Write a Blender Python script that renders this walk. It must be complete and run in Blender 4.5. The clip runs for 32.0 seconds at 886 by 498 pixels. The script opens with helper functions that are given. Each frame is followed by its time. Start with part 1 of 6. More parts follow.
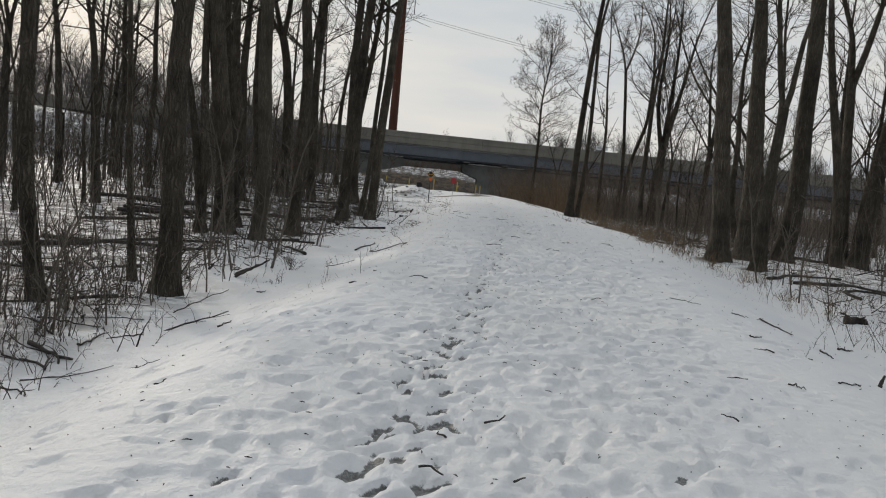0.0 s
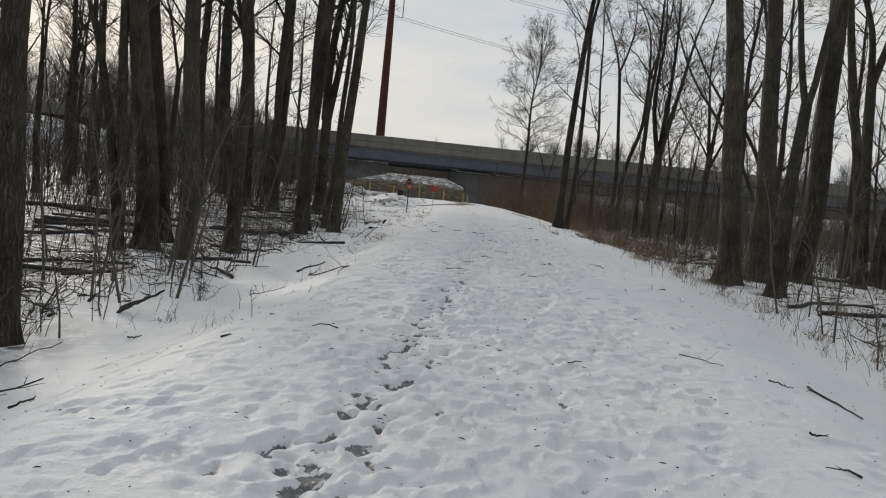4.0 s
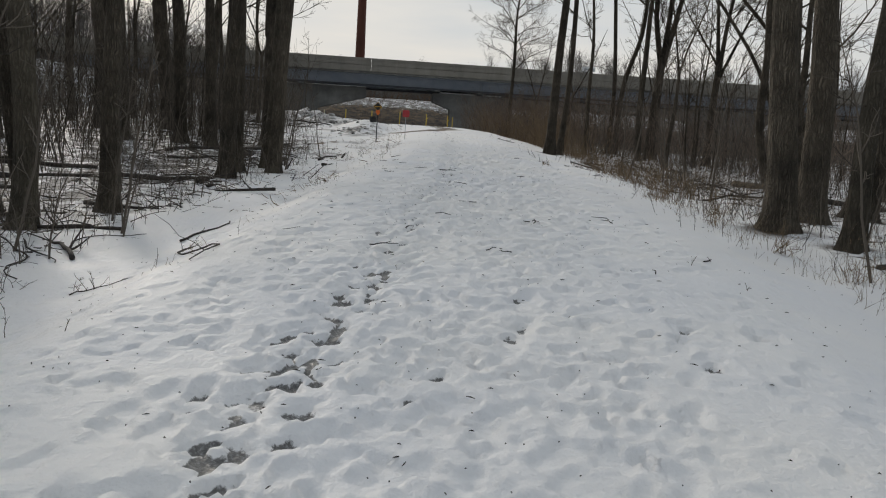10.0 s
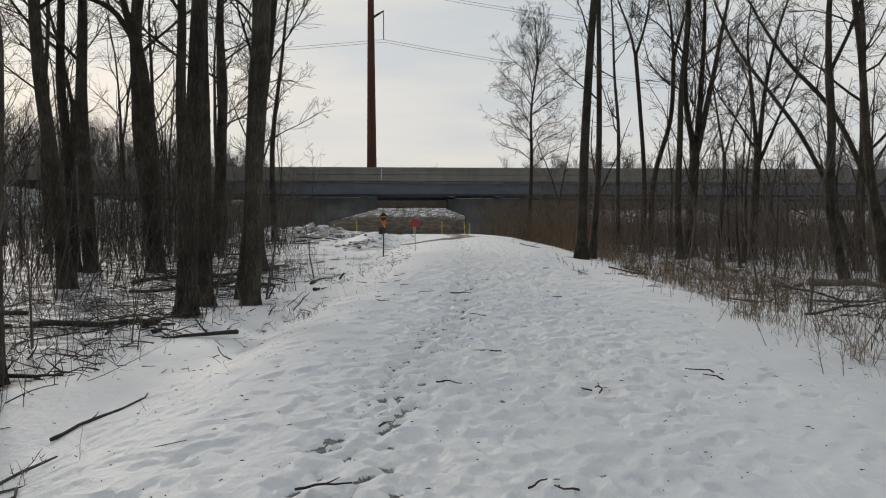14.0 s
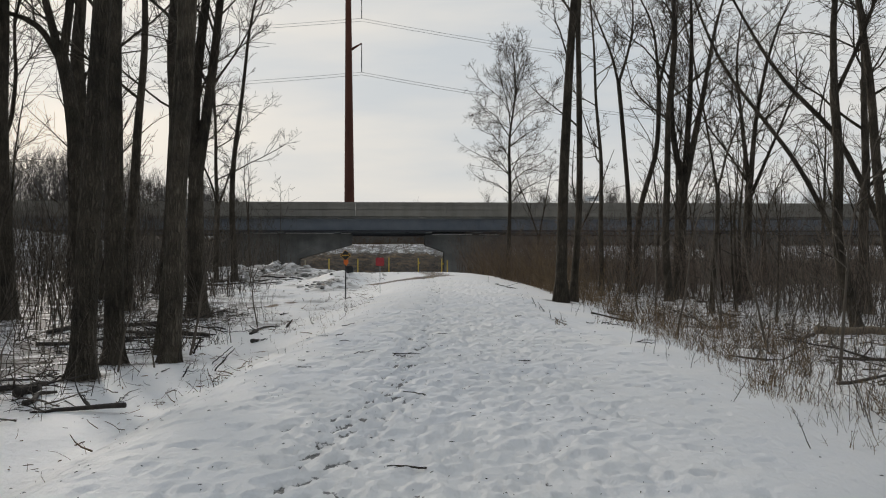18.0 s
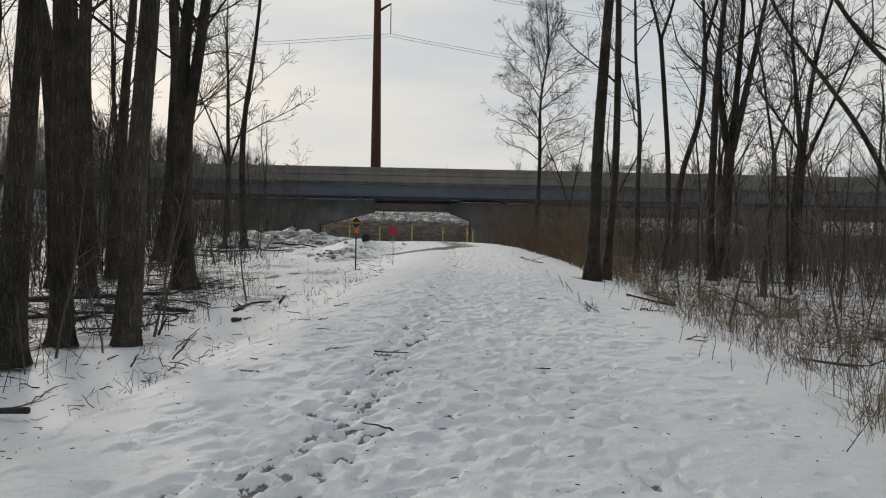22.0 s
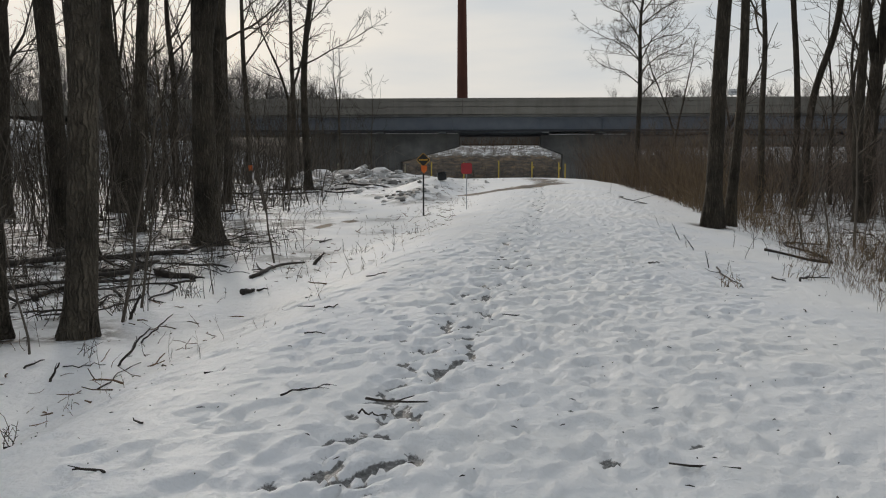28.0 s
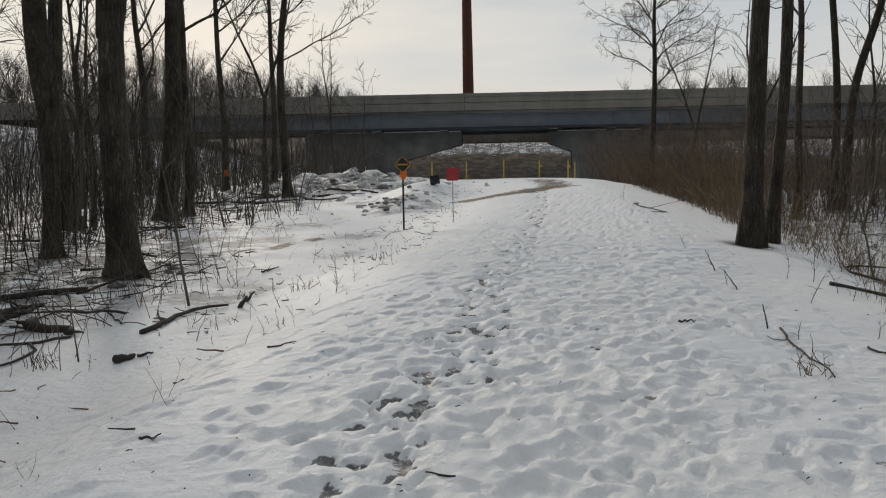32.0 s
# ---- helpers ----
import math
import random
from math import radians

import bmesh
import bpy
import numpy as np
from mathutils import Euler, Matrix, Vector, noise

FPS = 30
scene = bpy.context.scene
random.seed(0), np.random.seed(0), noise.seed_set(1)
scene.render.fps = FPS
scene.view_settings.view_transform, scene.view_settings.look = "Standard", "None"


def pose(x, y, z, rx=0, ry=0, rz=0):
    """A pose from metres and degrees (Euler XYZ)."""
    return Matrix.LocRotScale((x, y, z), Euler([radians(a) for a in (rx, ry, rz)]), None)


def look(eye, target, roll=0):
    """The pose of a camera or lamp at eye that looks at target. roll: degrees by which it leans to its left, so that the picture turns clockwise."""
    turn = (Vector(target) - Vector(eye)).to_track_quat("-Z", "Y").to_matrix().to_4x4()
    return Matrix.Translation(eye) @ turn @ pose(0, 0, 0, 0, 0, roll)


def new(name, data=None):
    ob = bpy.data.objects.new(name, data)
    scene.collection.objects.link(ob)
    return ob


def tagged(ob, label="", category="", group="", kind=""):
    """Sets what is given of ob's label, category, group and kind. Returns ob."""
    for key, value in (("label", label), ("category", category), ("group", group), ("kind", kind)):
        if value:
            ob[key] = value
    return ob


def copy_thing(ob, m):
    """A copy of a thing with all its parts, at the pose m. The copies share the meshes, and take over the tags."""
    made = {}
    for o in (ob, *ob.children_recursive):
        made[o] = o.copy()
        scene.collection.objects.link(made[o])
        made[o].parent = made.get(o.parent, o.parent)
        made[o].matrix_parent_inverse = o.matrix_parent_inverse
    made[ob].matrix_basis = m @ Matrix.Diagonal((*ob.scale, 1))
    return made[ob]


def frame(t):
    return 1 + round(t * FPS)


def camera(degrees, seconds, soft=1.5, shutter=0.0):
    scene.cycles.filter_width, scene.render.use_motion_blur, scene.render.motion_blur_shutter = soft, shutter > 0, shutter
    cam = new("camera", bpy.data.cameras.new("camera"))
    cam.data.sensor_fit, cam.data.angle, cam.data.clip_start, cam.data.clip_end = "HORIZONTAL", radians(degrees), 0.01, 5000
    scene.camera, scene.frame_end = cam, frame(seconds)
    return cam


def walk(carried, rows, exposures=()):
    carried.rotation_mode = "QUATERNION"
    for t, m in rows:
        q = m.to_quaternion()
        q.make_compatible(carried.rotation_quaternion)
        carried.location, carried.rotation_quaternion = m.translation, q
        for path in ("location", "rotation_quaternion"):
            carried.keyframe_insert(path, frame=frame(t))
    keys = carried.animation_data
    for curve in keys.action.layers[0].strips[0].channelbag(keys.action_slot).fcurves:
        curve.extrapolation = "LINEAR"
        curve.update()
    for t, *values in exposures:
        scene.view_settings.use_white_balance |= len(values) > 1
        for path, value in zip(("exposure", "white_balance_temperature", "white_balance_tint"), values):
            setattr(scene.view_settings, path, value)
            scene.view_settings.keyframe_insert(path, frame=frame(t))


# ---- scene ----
cam = camera(51.0, 32.0, 1.1)
ROWS = [
    (0, 0.004, 0.012, 1.570, 87.36, -5.58, 6.13),
    (0.5, 0.102, 0.432, 1.607, 87.40, -5.51, 6.19),
    (1, 0.228, 0.871, 1.649, 87.41, -5.40, 6.39),
    (1.5, 0.312, 1.332, 1.680, 87.42, -5.35, 6.47),
    (2, 0.327, 1.795, 1.688, 87.51, -5.49, 6.35),
    (2.5, 0.331, 2.318, 1.702, 87.62, -5.61, 6.24),
    (3, 0.321, 2.837, 1.718, 87.72, -5.63, 5.98),
    (3.5, 0.330, 3.337, 1.741, 87.81, -5.69, 5.80),
    (5.5, 0.383, 5.490, 1.864, 87.88, -5.62, 5.84),
    (6, 0.383, 5.998, 1.885, 87.43, -5.49, 6.29),
    (6.5, 0.386, 6.507, 1.899, 87.06, -5.31, 6.87),
    (7, 0.406, 6.992, 1.921, 86.65, -5.18, 7.50),
    (7.5, 0.439, 7.439, 1.946, 86.34, -5.09, 8.12),
    (8, 0.473, 7.902, 1.970, 86.11, -5.09, 8.75),
    (8.5, 0.475, 8.401, 1.985, 85.97, -5.24, 8.68),
    (9, 0.459, 8.938, 1.999, 85.50, -5.40, 7.79),
    (9.5, 0.510, 9.396, 2.018, 83.99, -4.71, 6.83),
    (10, 0.551, 9.748, 2.039, 83.19, -3.53, 5.37),
    (10.5, 0.612, 10.105, 2.071, 83.49, -2.48, 4.05),
    (11, 0.658, 10.535, 2.103, 83.88, -1.62, 3.10),
    (11.5, 0.647, 11.136, 2.131, 84.34, -0.99, 2.42),
    (12, 0.624, 11.888, 2.160, 84.53, -0.40, 2.05),
    (12.5, 0.567, 12.627, 2.181, 84.73, -0.05, 1.62),
    (13, 0.475, 13.370, 2.185, 85.07, 0.14, 1.48),
    (13.5, 0.374, 14.078, 2.183, 85.93, 0.05, 3.45),
    (14, 0.278, 14.701, 2.184, 89.67, 0.03, 6.62),
    (14.5, 0.214, 15.222, 2.198, 90.86, -0.27, 7.54),
    (16.5, 0.394, 16.401, 2.273, 88.14, 0.25, 5.74),
    (17, 0.436, 16.743, 2.289, 88.21, 0.11, 5.02),
    (17.5, 0.508, 17.226, 2.327, 89.04, 0.05, 5.02),
    (18, 0.527, 17.867, 2.385, 91.84, 0.17, 5.67),
    (18.5, 0.522, 18.439, 2.420, 95.02, 0.39, 6.42),
    (19, 0.532, 18.833, 2.427, 94.24, 0.44, 6.88),
    (19.5, 0.532, 19.119, 2.419, 91.33, 0.96, 7.39),
    (20, 0.570, 19.392, 2.418, 89.87, 0.87, 7.71),
    (20.5, 0.597, 19.749, 2.437, 89.67, 0.33, 7.76),
    (21, 0.577, 20.137, 2.454, 89.77, -0.22, 7.47),
    (21.5, 0.587, 20.504, 2.469, 89.90, -0.65, 7.49),
    (22, 0.584, 20.899, 2.491, 89.89, -1.01, 7.53),
    (22.5, 0.583, 21.308, 2.521, 89.84, -1.22, 7.61),
    (23, 0.604, 21.697, 2.551, 89.73, -1.39, 8.01),
    (23.5, 0.592, 22.094, 2.571, 89.65, -1.42, 8.33),
    (24, 0.584, 22.468, 2.597, 89.35, -1.42, 8.88),
    (24.5, 0.573, 22.805, 2.625, 88.81, -1.40, 9.53),
    (25, 0.543, 23.171, 2.640, 88.28, -1.37, 9.98),
    (25.5, 0.551, 23.615, 2.653, 87.79, -1.00, 10.82),
    (27.5, 0.280, 25.276, 2.651, 85.88, -0.09, 13.04),
    (28, 0.252, 25.644, 2.657, 85.81, -0.02, 13.29),
    (28.5, 0.228, 26.012, 2.665, 85.77, -0.06, 13.55),
    (29, 0.182, 26.426, 2.680, 85.79, -0.01, 13.42),
    (29.5, 0.169, 26.883, 2.706, 85.85, 0.15, 13.67),
    (30, 0.164, 27.407, 2.753, 85.77, 0.41, 14.03),
    (30.5, 0.162, 27.965, 2.801, 85.65, 0.66, 14.27),
    (31, 0.181, 28.539, 2.846, 85.56, 1.02, 14.63),
    (31.5, 0.146, 29.093, 2.882, 85.54, 1.18, 14.57),
    (32, 0.057, 29.623, 2.909, 85.64, 0.87, 14.09),
]
walk(cam, [(t, pose(x, y, z, rx, ry, rz)) for t, x, y, z, rx, ry, rz in ROWS], ((0, -0.25), (26, -0.26), (29, -0.31), (32, -0.35)))

# ---- light: a bright overcast winter sky, a veiled sun ahead ----
SUN_EL, SUN_AZ = 19.0, -32.0          # degrees above the horizon; degrees from +y towards +x
world = bpy.data.worlds.new("sky")
scene.world = world
world.use_nodes = True
wt = world.node_tree
wt.nodes.clear()
w_out = wt.nodes.new("ShaderNodeOutputWorld")
w_bg = wt.nodes.new("ShaderNodeBackground")
w_sky = wt.nodes.new("ShaderNodeTexSky")
w_sky.sky_type = "NISHITA"
w_sky.sun_disc = False
w_sky.sun_elevation = radians(SUN_EL)
w_sky.sun_rotation = radians(SUN_AZ)
w_sky.dust_density = 3.0
w_scale = wt.nodes.new("ShaderNodeVectorMath")
w_scale.operation = "SCALE"
w_scale.inputs["Scale"].default_value = 0.1
wt.links.new(w_sky.outputs[0], w_scale.inputs[0])
w_co = wt.nodes.new("ShaderNodeTexCoord")
w_map = wt.nodes.new("ShaderNodeMapping")
w_map.inputs["Scale"].default_value = (1.6, 1.6, 9.0)
w_map.inputs["Rotation"].default_value = (radians(5), radians(-4), 0)
wt.links.new(w_co.outputs["Generated"], w_map.inputs[0])
w_noise = wt.nodes.new("ShaderNodeTexNoise")
w_noise.inputs["Scale"].default_value = 1.7
w_noise.inputs["Detail"].default_value = 5.0
w_noise.inputs["Roughness"].default_value = 0.5
wt.links.new(w_map.outputs[0], w_noise.inputs["Vector"])
w_ramp = wt.nodes.new("ShaderNodeValToRGB")
w_ramp.color_ramp.elements[0].position, w_ramp.color_ramp.elements[0].color = 0.36, (0.615, 0.672, 0.735, 1)
w_ramp.color_ramp.elements[1].position, w_ramp.color_ramp.elements[1].color = 0.62, (0.79, 0.79, 0.782, 1)
wt.links.new(w_noise.outputs["Fac"], w_ramp.inputs[0])
w_mix = wt.nodes.new("ShaderNodeMix")
w_mix.data_type = "RGBA"
w_mix.inputs[0].default_value = 0.95
wt.links.new(w_scale.outputs[0], w_mix.inputs[6])
wt.links.new(w_ramp.outputs[0], w_mix.inputs[7])
# the cloud is brighter on the sun's side
w_dot = wt.nodes.new("ShaderNodeVectorMath")
w_dot.operation = "DOT_PRODUCT"
w_dot.inputs[1].default_value = (math.sin(radians(SUN_AZ)) * math.cos(radians(SUN_EL)), math.cos(radians(SUN_AZ)) * math.cos(radians(SUN_EL)), math.sin(radians(SUN_EL)))
wt.links.new(w_co.outputs["Generated"], w_dot.inputs[0])
w_side = wt.nodes.new("ShaderNodeMapRange")
w_side.interpolation_type = "SMOOTHSTEP"
w_side.inputs["From Min"].default_value, w_side.inputs["From Max"].default_value = -0.35, 0.72
w_side.inputs["To Min"].default_value, w_side.inputs["To Max"].default_value = 0.52, 1.08
wt.links.new(w_dot.outputs["Value"], w_side.inputs["Value"])
wt.links.new(w_side.outputs[0], w_bg.inputs["Strength"])
# and warmer there, bluer away from it
w_tint = wt.nodes.new("ShaderNodeMix")
w_tint.data_type = "RGBA"
w_tint.inputs[6].default_value, w_tint.inputs[7].default_value = (0.94, 1.0, 1.08, 1), (1.02, 1.0, 0.965, 1)
w_fac = wt.nodes.new("ShaderNodeMapRange")
w_fac.interpolation_type = "SMOOTHSTEP"
w_fac.inputs["From Min"].default_value, w_fac.inputs["From Max"].default_value = 0.25, 0.72
wt.links.new(w_dot.outputs["Value"], w_fac.inputs["Value"])
wt.links.new(w_fac.outputs[0], w_tint.inputs[0])
w_mul = wt.nodes.new("ShaderNodeMix")
w_mul.data_type, w_mul.blend_type = "RGBA", "MULTIPLY"
w_mul.inputs[0].default_value = 1.0
wt.links.new(w_mix.outputs[2], w_mul.inputs[6])
wt.links.new(w_tint.outputs[2], w_mul.inputs[7])
wt.links.new(w_mul.outputs[2], w_bg.inputs["Color"])
wt.links.new(w_bg.outputs[0], w_out.inputs[0])
sun_data = bpy.data.lights.new("sun", "SUN")
sun_data.energy, sun_data.angle, sun_data.color = 1.8, radians(8), (1.0, 0.91, 0.80)
sun = new("sun", sun_data)
sun_way = Vector((math.sin(radians(SUN_AZ)) * math.cos(radians(SUN_EL)), math.cos(radians(SUN_AZ)) * math.cos(radians(SUN_EL)), math.sin(radians(SUN_EL))))
sun.matrix_world = look(sun_way * 200, (0, 0, 0))


# ---- materials ----
def mat(name, rough=0.8, metal=0.0):
    m = bpy.data.materials.new(name)
    m.use_nodes = True
    nt = m.node_tree
    b = nt.nodes["Principled BSDF"]
    b.inputs["Roughness"].default_value, b.inputs["Metallic"].default_value = rough, metal
    return m, nt, b


def noise_node(nt, scale, detail=4.0, rough=0.55, stretch=None, vec=None):
    n = nt.nodes.new("ShaderNodeTexNoise")
    n.inputs["Scale"].default_value, n.inputs["Detail"].default_value, n.inputs["Roughness"].default_value = scale, detail, rough
    src = vec
    if src is None:
        src = nt.nodes.new("ShaderNodeTexCoord").outputs["Object"]
    if stretch:
        mp = nt.nodes.new("ShaderNodeMapping")
        mp.inputs["Scale"].default_value = stretch
        nt.links.new(src, mp.inputs[0])
        src = mp.outputs[0]
    nt.links.new(src, n.inputs["Vector"])
    return n.outputs["Fac"]


def ramp_node(nt, fac, stops):
    r = nt.nodes.new("ShaderNodeValToRGB")
    e = r.color_ramp.elements
    while len(e) < len(stops):
        e.new(0.5)
    for k, (p, c) in enumerate(stops):
        e[k].position, e[k].color = p, (*c, 1)
    nt.links.new(fac, r.inputs[0])
    return r.outputs[0]


def mix_node(nt, fac, a, b, mode="MIX"):
    m = nt.nodes.new("ShaderNodeMix")
    m.data_type, m.blend_type = "RGBA", mode
    for v, s in ((fac, m.inputs[0]), (a, m.inputs[6]), (b, m.inputs[7])):
        if isinstance(v, (int, float)):
            s.default_value = v
        elif isinstance(v, tuple):
            s.default_value = (*v, 1)
        else:
            nt.links.new(v, s)
    return m.outputs[2]


def math_node(nt, op, a, b=0.0, clamp=False):
    m = nt.nodes.new("ShaderNodeMath")
    m.operation, m.use_clamp = op, clamp
    for v, s in ((a, m.inputs[0]), (b, m.inputs[1])):
        if isinstance(v, (int, float)):
            s.default_value = v
        else:
            nt.links.new(v, s)
    return m.outputs[0]


def bump_node(nt, bsdf, height, strength=0.5, dist=0.02):
    bp = nt.nodes.new("ShaderNodeBump")
    bp.inputs["Strength"].default_value, bp.inputs["Distance"].default_value = strength, dist
    nt.links.new(height, bp.inputs["Height"])
    nt.links.new(bp.outputs[0], bsdf.inputs["Normal"])


def attr_node(nt, name):
    a = nt.nodes.new("ShaderNodeAttribute")
    a.attribute_name = name
    return a.outputs["Fac"]


def snow_material():
    m, nt, b = mat("snow", 0.6)
    big = noise_node(nt, 0.5, 3)
    snow = ramp_node(nt, big, [(0.35, (0.86, 0.86, 0.86)), (0.65, (0.91, 0.895, 0.865))])
    speck = ramp_node(nt, noise_node(nt, 14, 3), [(0.70, (0, 0, 0)), (0.78, (0.35, 0.35, 0.35))])
    snow = mix_node(nt, math_node(nt, "MULTIPLY", speck, 0.3), snow, (0.42, 0.36, 0.27))
    # grey slush in the prints, darkened further to paint shade into their hollows
    slush_shade_col = ramp_node(nt, noise_node(nt, 48, 5, 0.75), [(0.36, (0.05, 0.047, 0.04)), (0.54, (0.15, 0.145, 0.135)), (0.72, (0.5, 0.5, 0.49))])
    slush = ramp_node(nt, math_node(nt, "ADD", attr_node(nt, "wet_shade"), math_node(nt, "MULTIPLY", math_node(nt, "SUBTRACT", noise_node(nt, 19, 5, 0.65), 0.5), 1.3)), [(0.50, (0, 0, 0)), (0.68, (0.92, 0.92, 0.92))])
    wet_shade = mix_node(nt, slush, snow, slush_shade_col)
    litter_col = ramp_node(nt, noise_node(nt, 9, 5), [(0.3, (0.022, 0.017, 0.012)), (0.55, (0.075, 0.055, 0.036)), (0.75, (0.14, 0.10, 0.06))])
    patch = ramp_node(nt, noise_node(nt, 1.7, 6, 0.66), [(0.42, (0, 0, 0)), (0.52, (1, 1, 1))])
    lit = mix_node(nt, math_node(nt, "MULTIPLY", attr_node(nt, "litter"), patch, True), wet_shade, litter_col)
    mud_col = ramp_node(nt, noise_node(nt, 1.6, 7, 0.7), [(0.36, (0.03, 0.022, 0.015)), (0.52, (0.12, 0.088, 0.057)), (0.66, (0.28, 0.18, 0.09))])
    mud_edge = ramp_node(nt, math_node(nt, "ADD", attr_node(nt, "mud"), math_node(nt, "MULTIPLY", math_node(nt, "SUBTRACT", noise_node(nt, 2.6, 6, 0.7), 0.5), 1.1)), [(0.42, (0, 0, 0)), (0.58, (1, 1, 1))])
    nt.links.new(mix_node(nt, mud_edge, lit, mud_col), b.inputs["Base Color"])
    b.inputs["Specular IOR Level"].default_value = 0.25
    h = math_node(nt, "ADD", math_node(nt, "MULTIPLY", noise_node(nt, 46, 4, 0.6), 0.65), math_node(nt, "MULTIPLY", noise_node(nt, 9, 2, 0.45), 1.8))
    h = math_node(nt, "ADD", h, math_node(nt, "MULTIPLY", noise_node(nt, 2.4, 5, 0.6, (1.3, 0.8, 1)), 3.2))
    gloss = math_node(nt, "SUBTRACT", 0.6, math_node(nt, "MULTIPLY", attr_node(nt, "wet_shade"), 0.16))
    nt.links.new(gloss, b.inputs["Roughness"])
    bump_node(nt, b, h, 0.5, 0.03)
    return m


def bark_material(name, dark, light, ridge=1.0):
    m, nt, b = mat(name, 0.92)
    wave = nt.nodes.new("ShaderNodeTexVoronoi")
    wave.feature = "DISTANCE_TO_EDGE"
    wave.inputs["Scale"].default_value = 21.0
    mp = nt.nodes.new("ShaderNodeMapping")
    mp.inputs["Scale"].default_value = (1, 1, 0.10)
    co = nt.nodes.new("ShaderNodeTexCoord").outputs["Object"]
    wob = nt.nodes.new("ShaderNodeTexNoise")
    wob.inputs["Scale"].default_value = 6.0
    nt.links.new(co, wob.inputs["Vector"])
    add = mix_node(nt, 0.12, co, wob.outputs["Color"], "ADD")
    nt.links.new(add, mp.inputs[0])
    nt.links.new(mp.outputs[0], wave.inputs["Vector"])
    ridges = ramp_node(nt, wave.outputs["Distance"], [(0.0, (0, 0, 0)), (0.3, (1, 1, 1))])
    fleck = noise_node(nt, 9, 5, 0.7, (1, 1, 0.22))
    col = mix_node(nt, math_node(nt, "MULTIPLY", math_node(nt, "ADD", math_node(nt, "MULTIPLY", ridges, 0.45), 0.4), fleck, True), dark, light)
    blot = ramp_node(nt, noise_node(nt, 1.3, 5, 0.6), [(0.32, (0.5, 0.5, 0.48)), (0.7, (1.4, 1.35, 1.25))])
    col = mix_node(nt, 1.0, col, blot, "MULTIPLY")
    moss = ramp_node(nt, noise_node(nt, 0.8, 5, 0.6, (1, 1, 0.5)), [(0.56, (0, 0, 0)), (0.72, (0.5, 0.5, 0.5))])
    col = mix_node(nt, moss, col, (0.075, 0.075, 0.05))
    hue = nt.nodes.new("ShaderNodeHueSaturation")
    info = nt.nodes.new("ShaderNodeObjectInfo")
    nt.links.new(math_node(nt, "ADD", math_node(nt, "MULTIPLY", info.outputs["Random"], 0.5), 0.75), hue.inputs["Value"])
    nt.links.new(col, hue.inputs["Color"])
    nt.links.new(hue.outputs[0], b.inputs["Base Color"])
    b.inputs["Specular IOR Level"].default_value = 0.2
    bump_node(nt, b, math_node(nt, "ADD", ridges, math_node(nt, "MULTIPLY", noise_node(nt, 40, 4), 0.5)), 1.0 * ridge, 0.05)
    return m


def plain_material(name, c1, c2, rough=0.85, scale=6.0, bump=0.3, metal=0.0, stretch=None, dist=0.01):
    m, nt, b = mat(name, rough, metal)
    n = noise_node(nt, scale, 5, 0.6, stretch)
    nt.links.new(ramp_node(nt, n, [(0.3, c1), (0.7, c2)]), b.inputs["Base Color"])
    if bump:
        bump_node(nt, b, noise_node(nt, scale * 5, 5, 0.6, stretch), bump, dist)
    return m


def concrete_material(name, c1, c2, stain=0.5):
    m, nt, b = mat(name, 0.9)
    base = ramp_node(nt, noise_node(nt, 0.9, 6, 0.65), [(0.3, c1), (0.7, c2)])
    streak = ramp_node(nt, noise_node(nt, 1.0, 5, 0.6, (1.4, 1.4, 0.12)), [(0.45, (1, 1, 1)), (0.75, (0.66, 0.65, 0.62))])
    col = mix_node(nt, 0.7, base, streak, "MULTIPLY")
    blot = ramp_node(nt, noise_node(nt, 0.22, 5, 0.6, (1, 1, 1.6)), [(0.36, (1 - stain, 1 - stain, 1 - stain * 0.98)), (0.62, (1.1, 1.1, 1.08))])
    col = mix_node(nt, 1.0, col, blot, "MULTIPLY")
    nt.links.new(col, b.inputs["Base Color"])
    bump_node(nt, b, noise_node(nt, 20, 5), 0.25, 0.01)
    return m


def twig_material(name, c1, c2):
    m, nt, b = mat(name, 0.9)
    geo = nt.nodes.new("ShaderNodeNewGeometry")
    nt.links.new(ramp_node(nt, geo.outputs["Random Per Island"], [(0.0, c1), (1.0, c2)]), b.inputs["Base Color"])
    b.inputs["Specular IOR Level"].default_value = 0.2
    return m


SNOW = snow_material()
BARK = bark_material("bark", (0.048, 0.041, 0.033), (0.25, 0.217, 0.175))
BARK_PALE = bark_material("bark_pale", (0.05, 0.043, 0.033), (0.22, 0.198, 0.16), 0.8)
TWIG = twig_material("twig_bark", (0.05, 0.043, 0.035), (0.19, 0.16, 0.128))
# twigs of the far woods, with a pale grey haze put into the colour
TWIG_HAZE = twig_material("twig_haze", (0.09, 0.082, 0.075), (0.22, 0.20, 0.185))
TWIG_RED = twig_material("twig_reddish", (0.075, 0.06, 0.05), (0.29, 0.225, 0.175))
TWIG_BROWN = twig_material("twig_brown", (0.055, 0.036, 0.024), (0.23, 0.15, 0.095))
DIRTY_SNOW = plain_material("dirty_snow", (0.30, 0.27, 0.23), (0.80, 0.79, 0.77), 0.85, 5.0, 0.6, 0, None, 0.03)
STALK = twig_material("dead_stalk", (0.09, 0.062, 0.040), (0.32, 0.235, 0.145))
PALE_WOOD = plain_material("pale_dead_wood", (0.13, 0.10, 0.07), (0.24, 0.19, 0.135), 0.9, 4.0, 0.5, 0, (1, 1, 0.3))
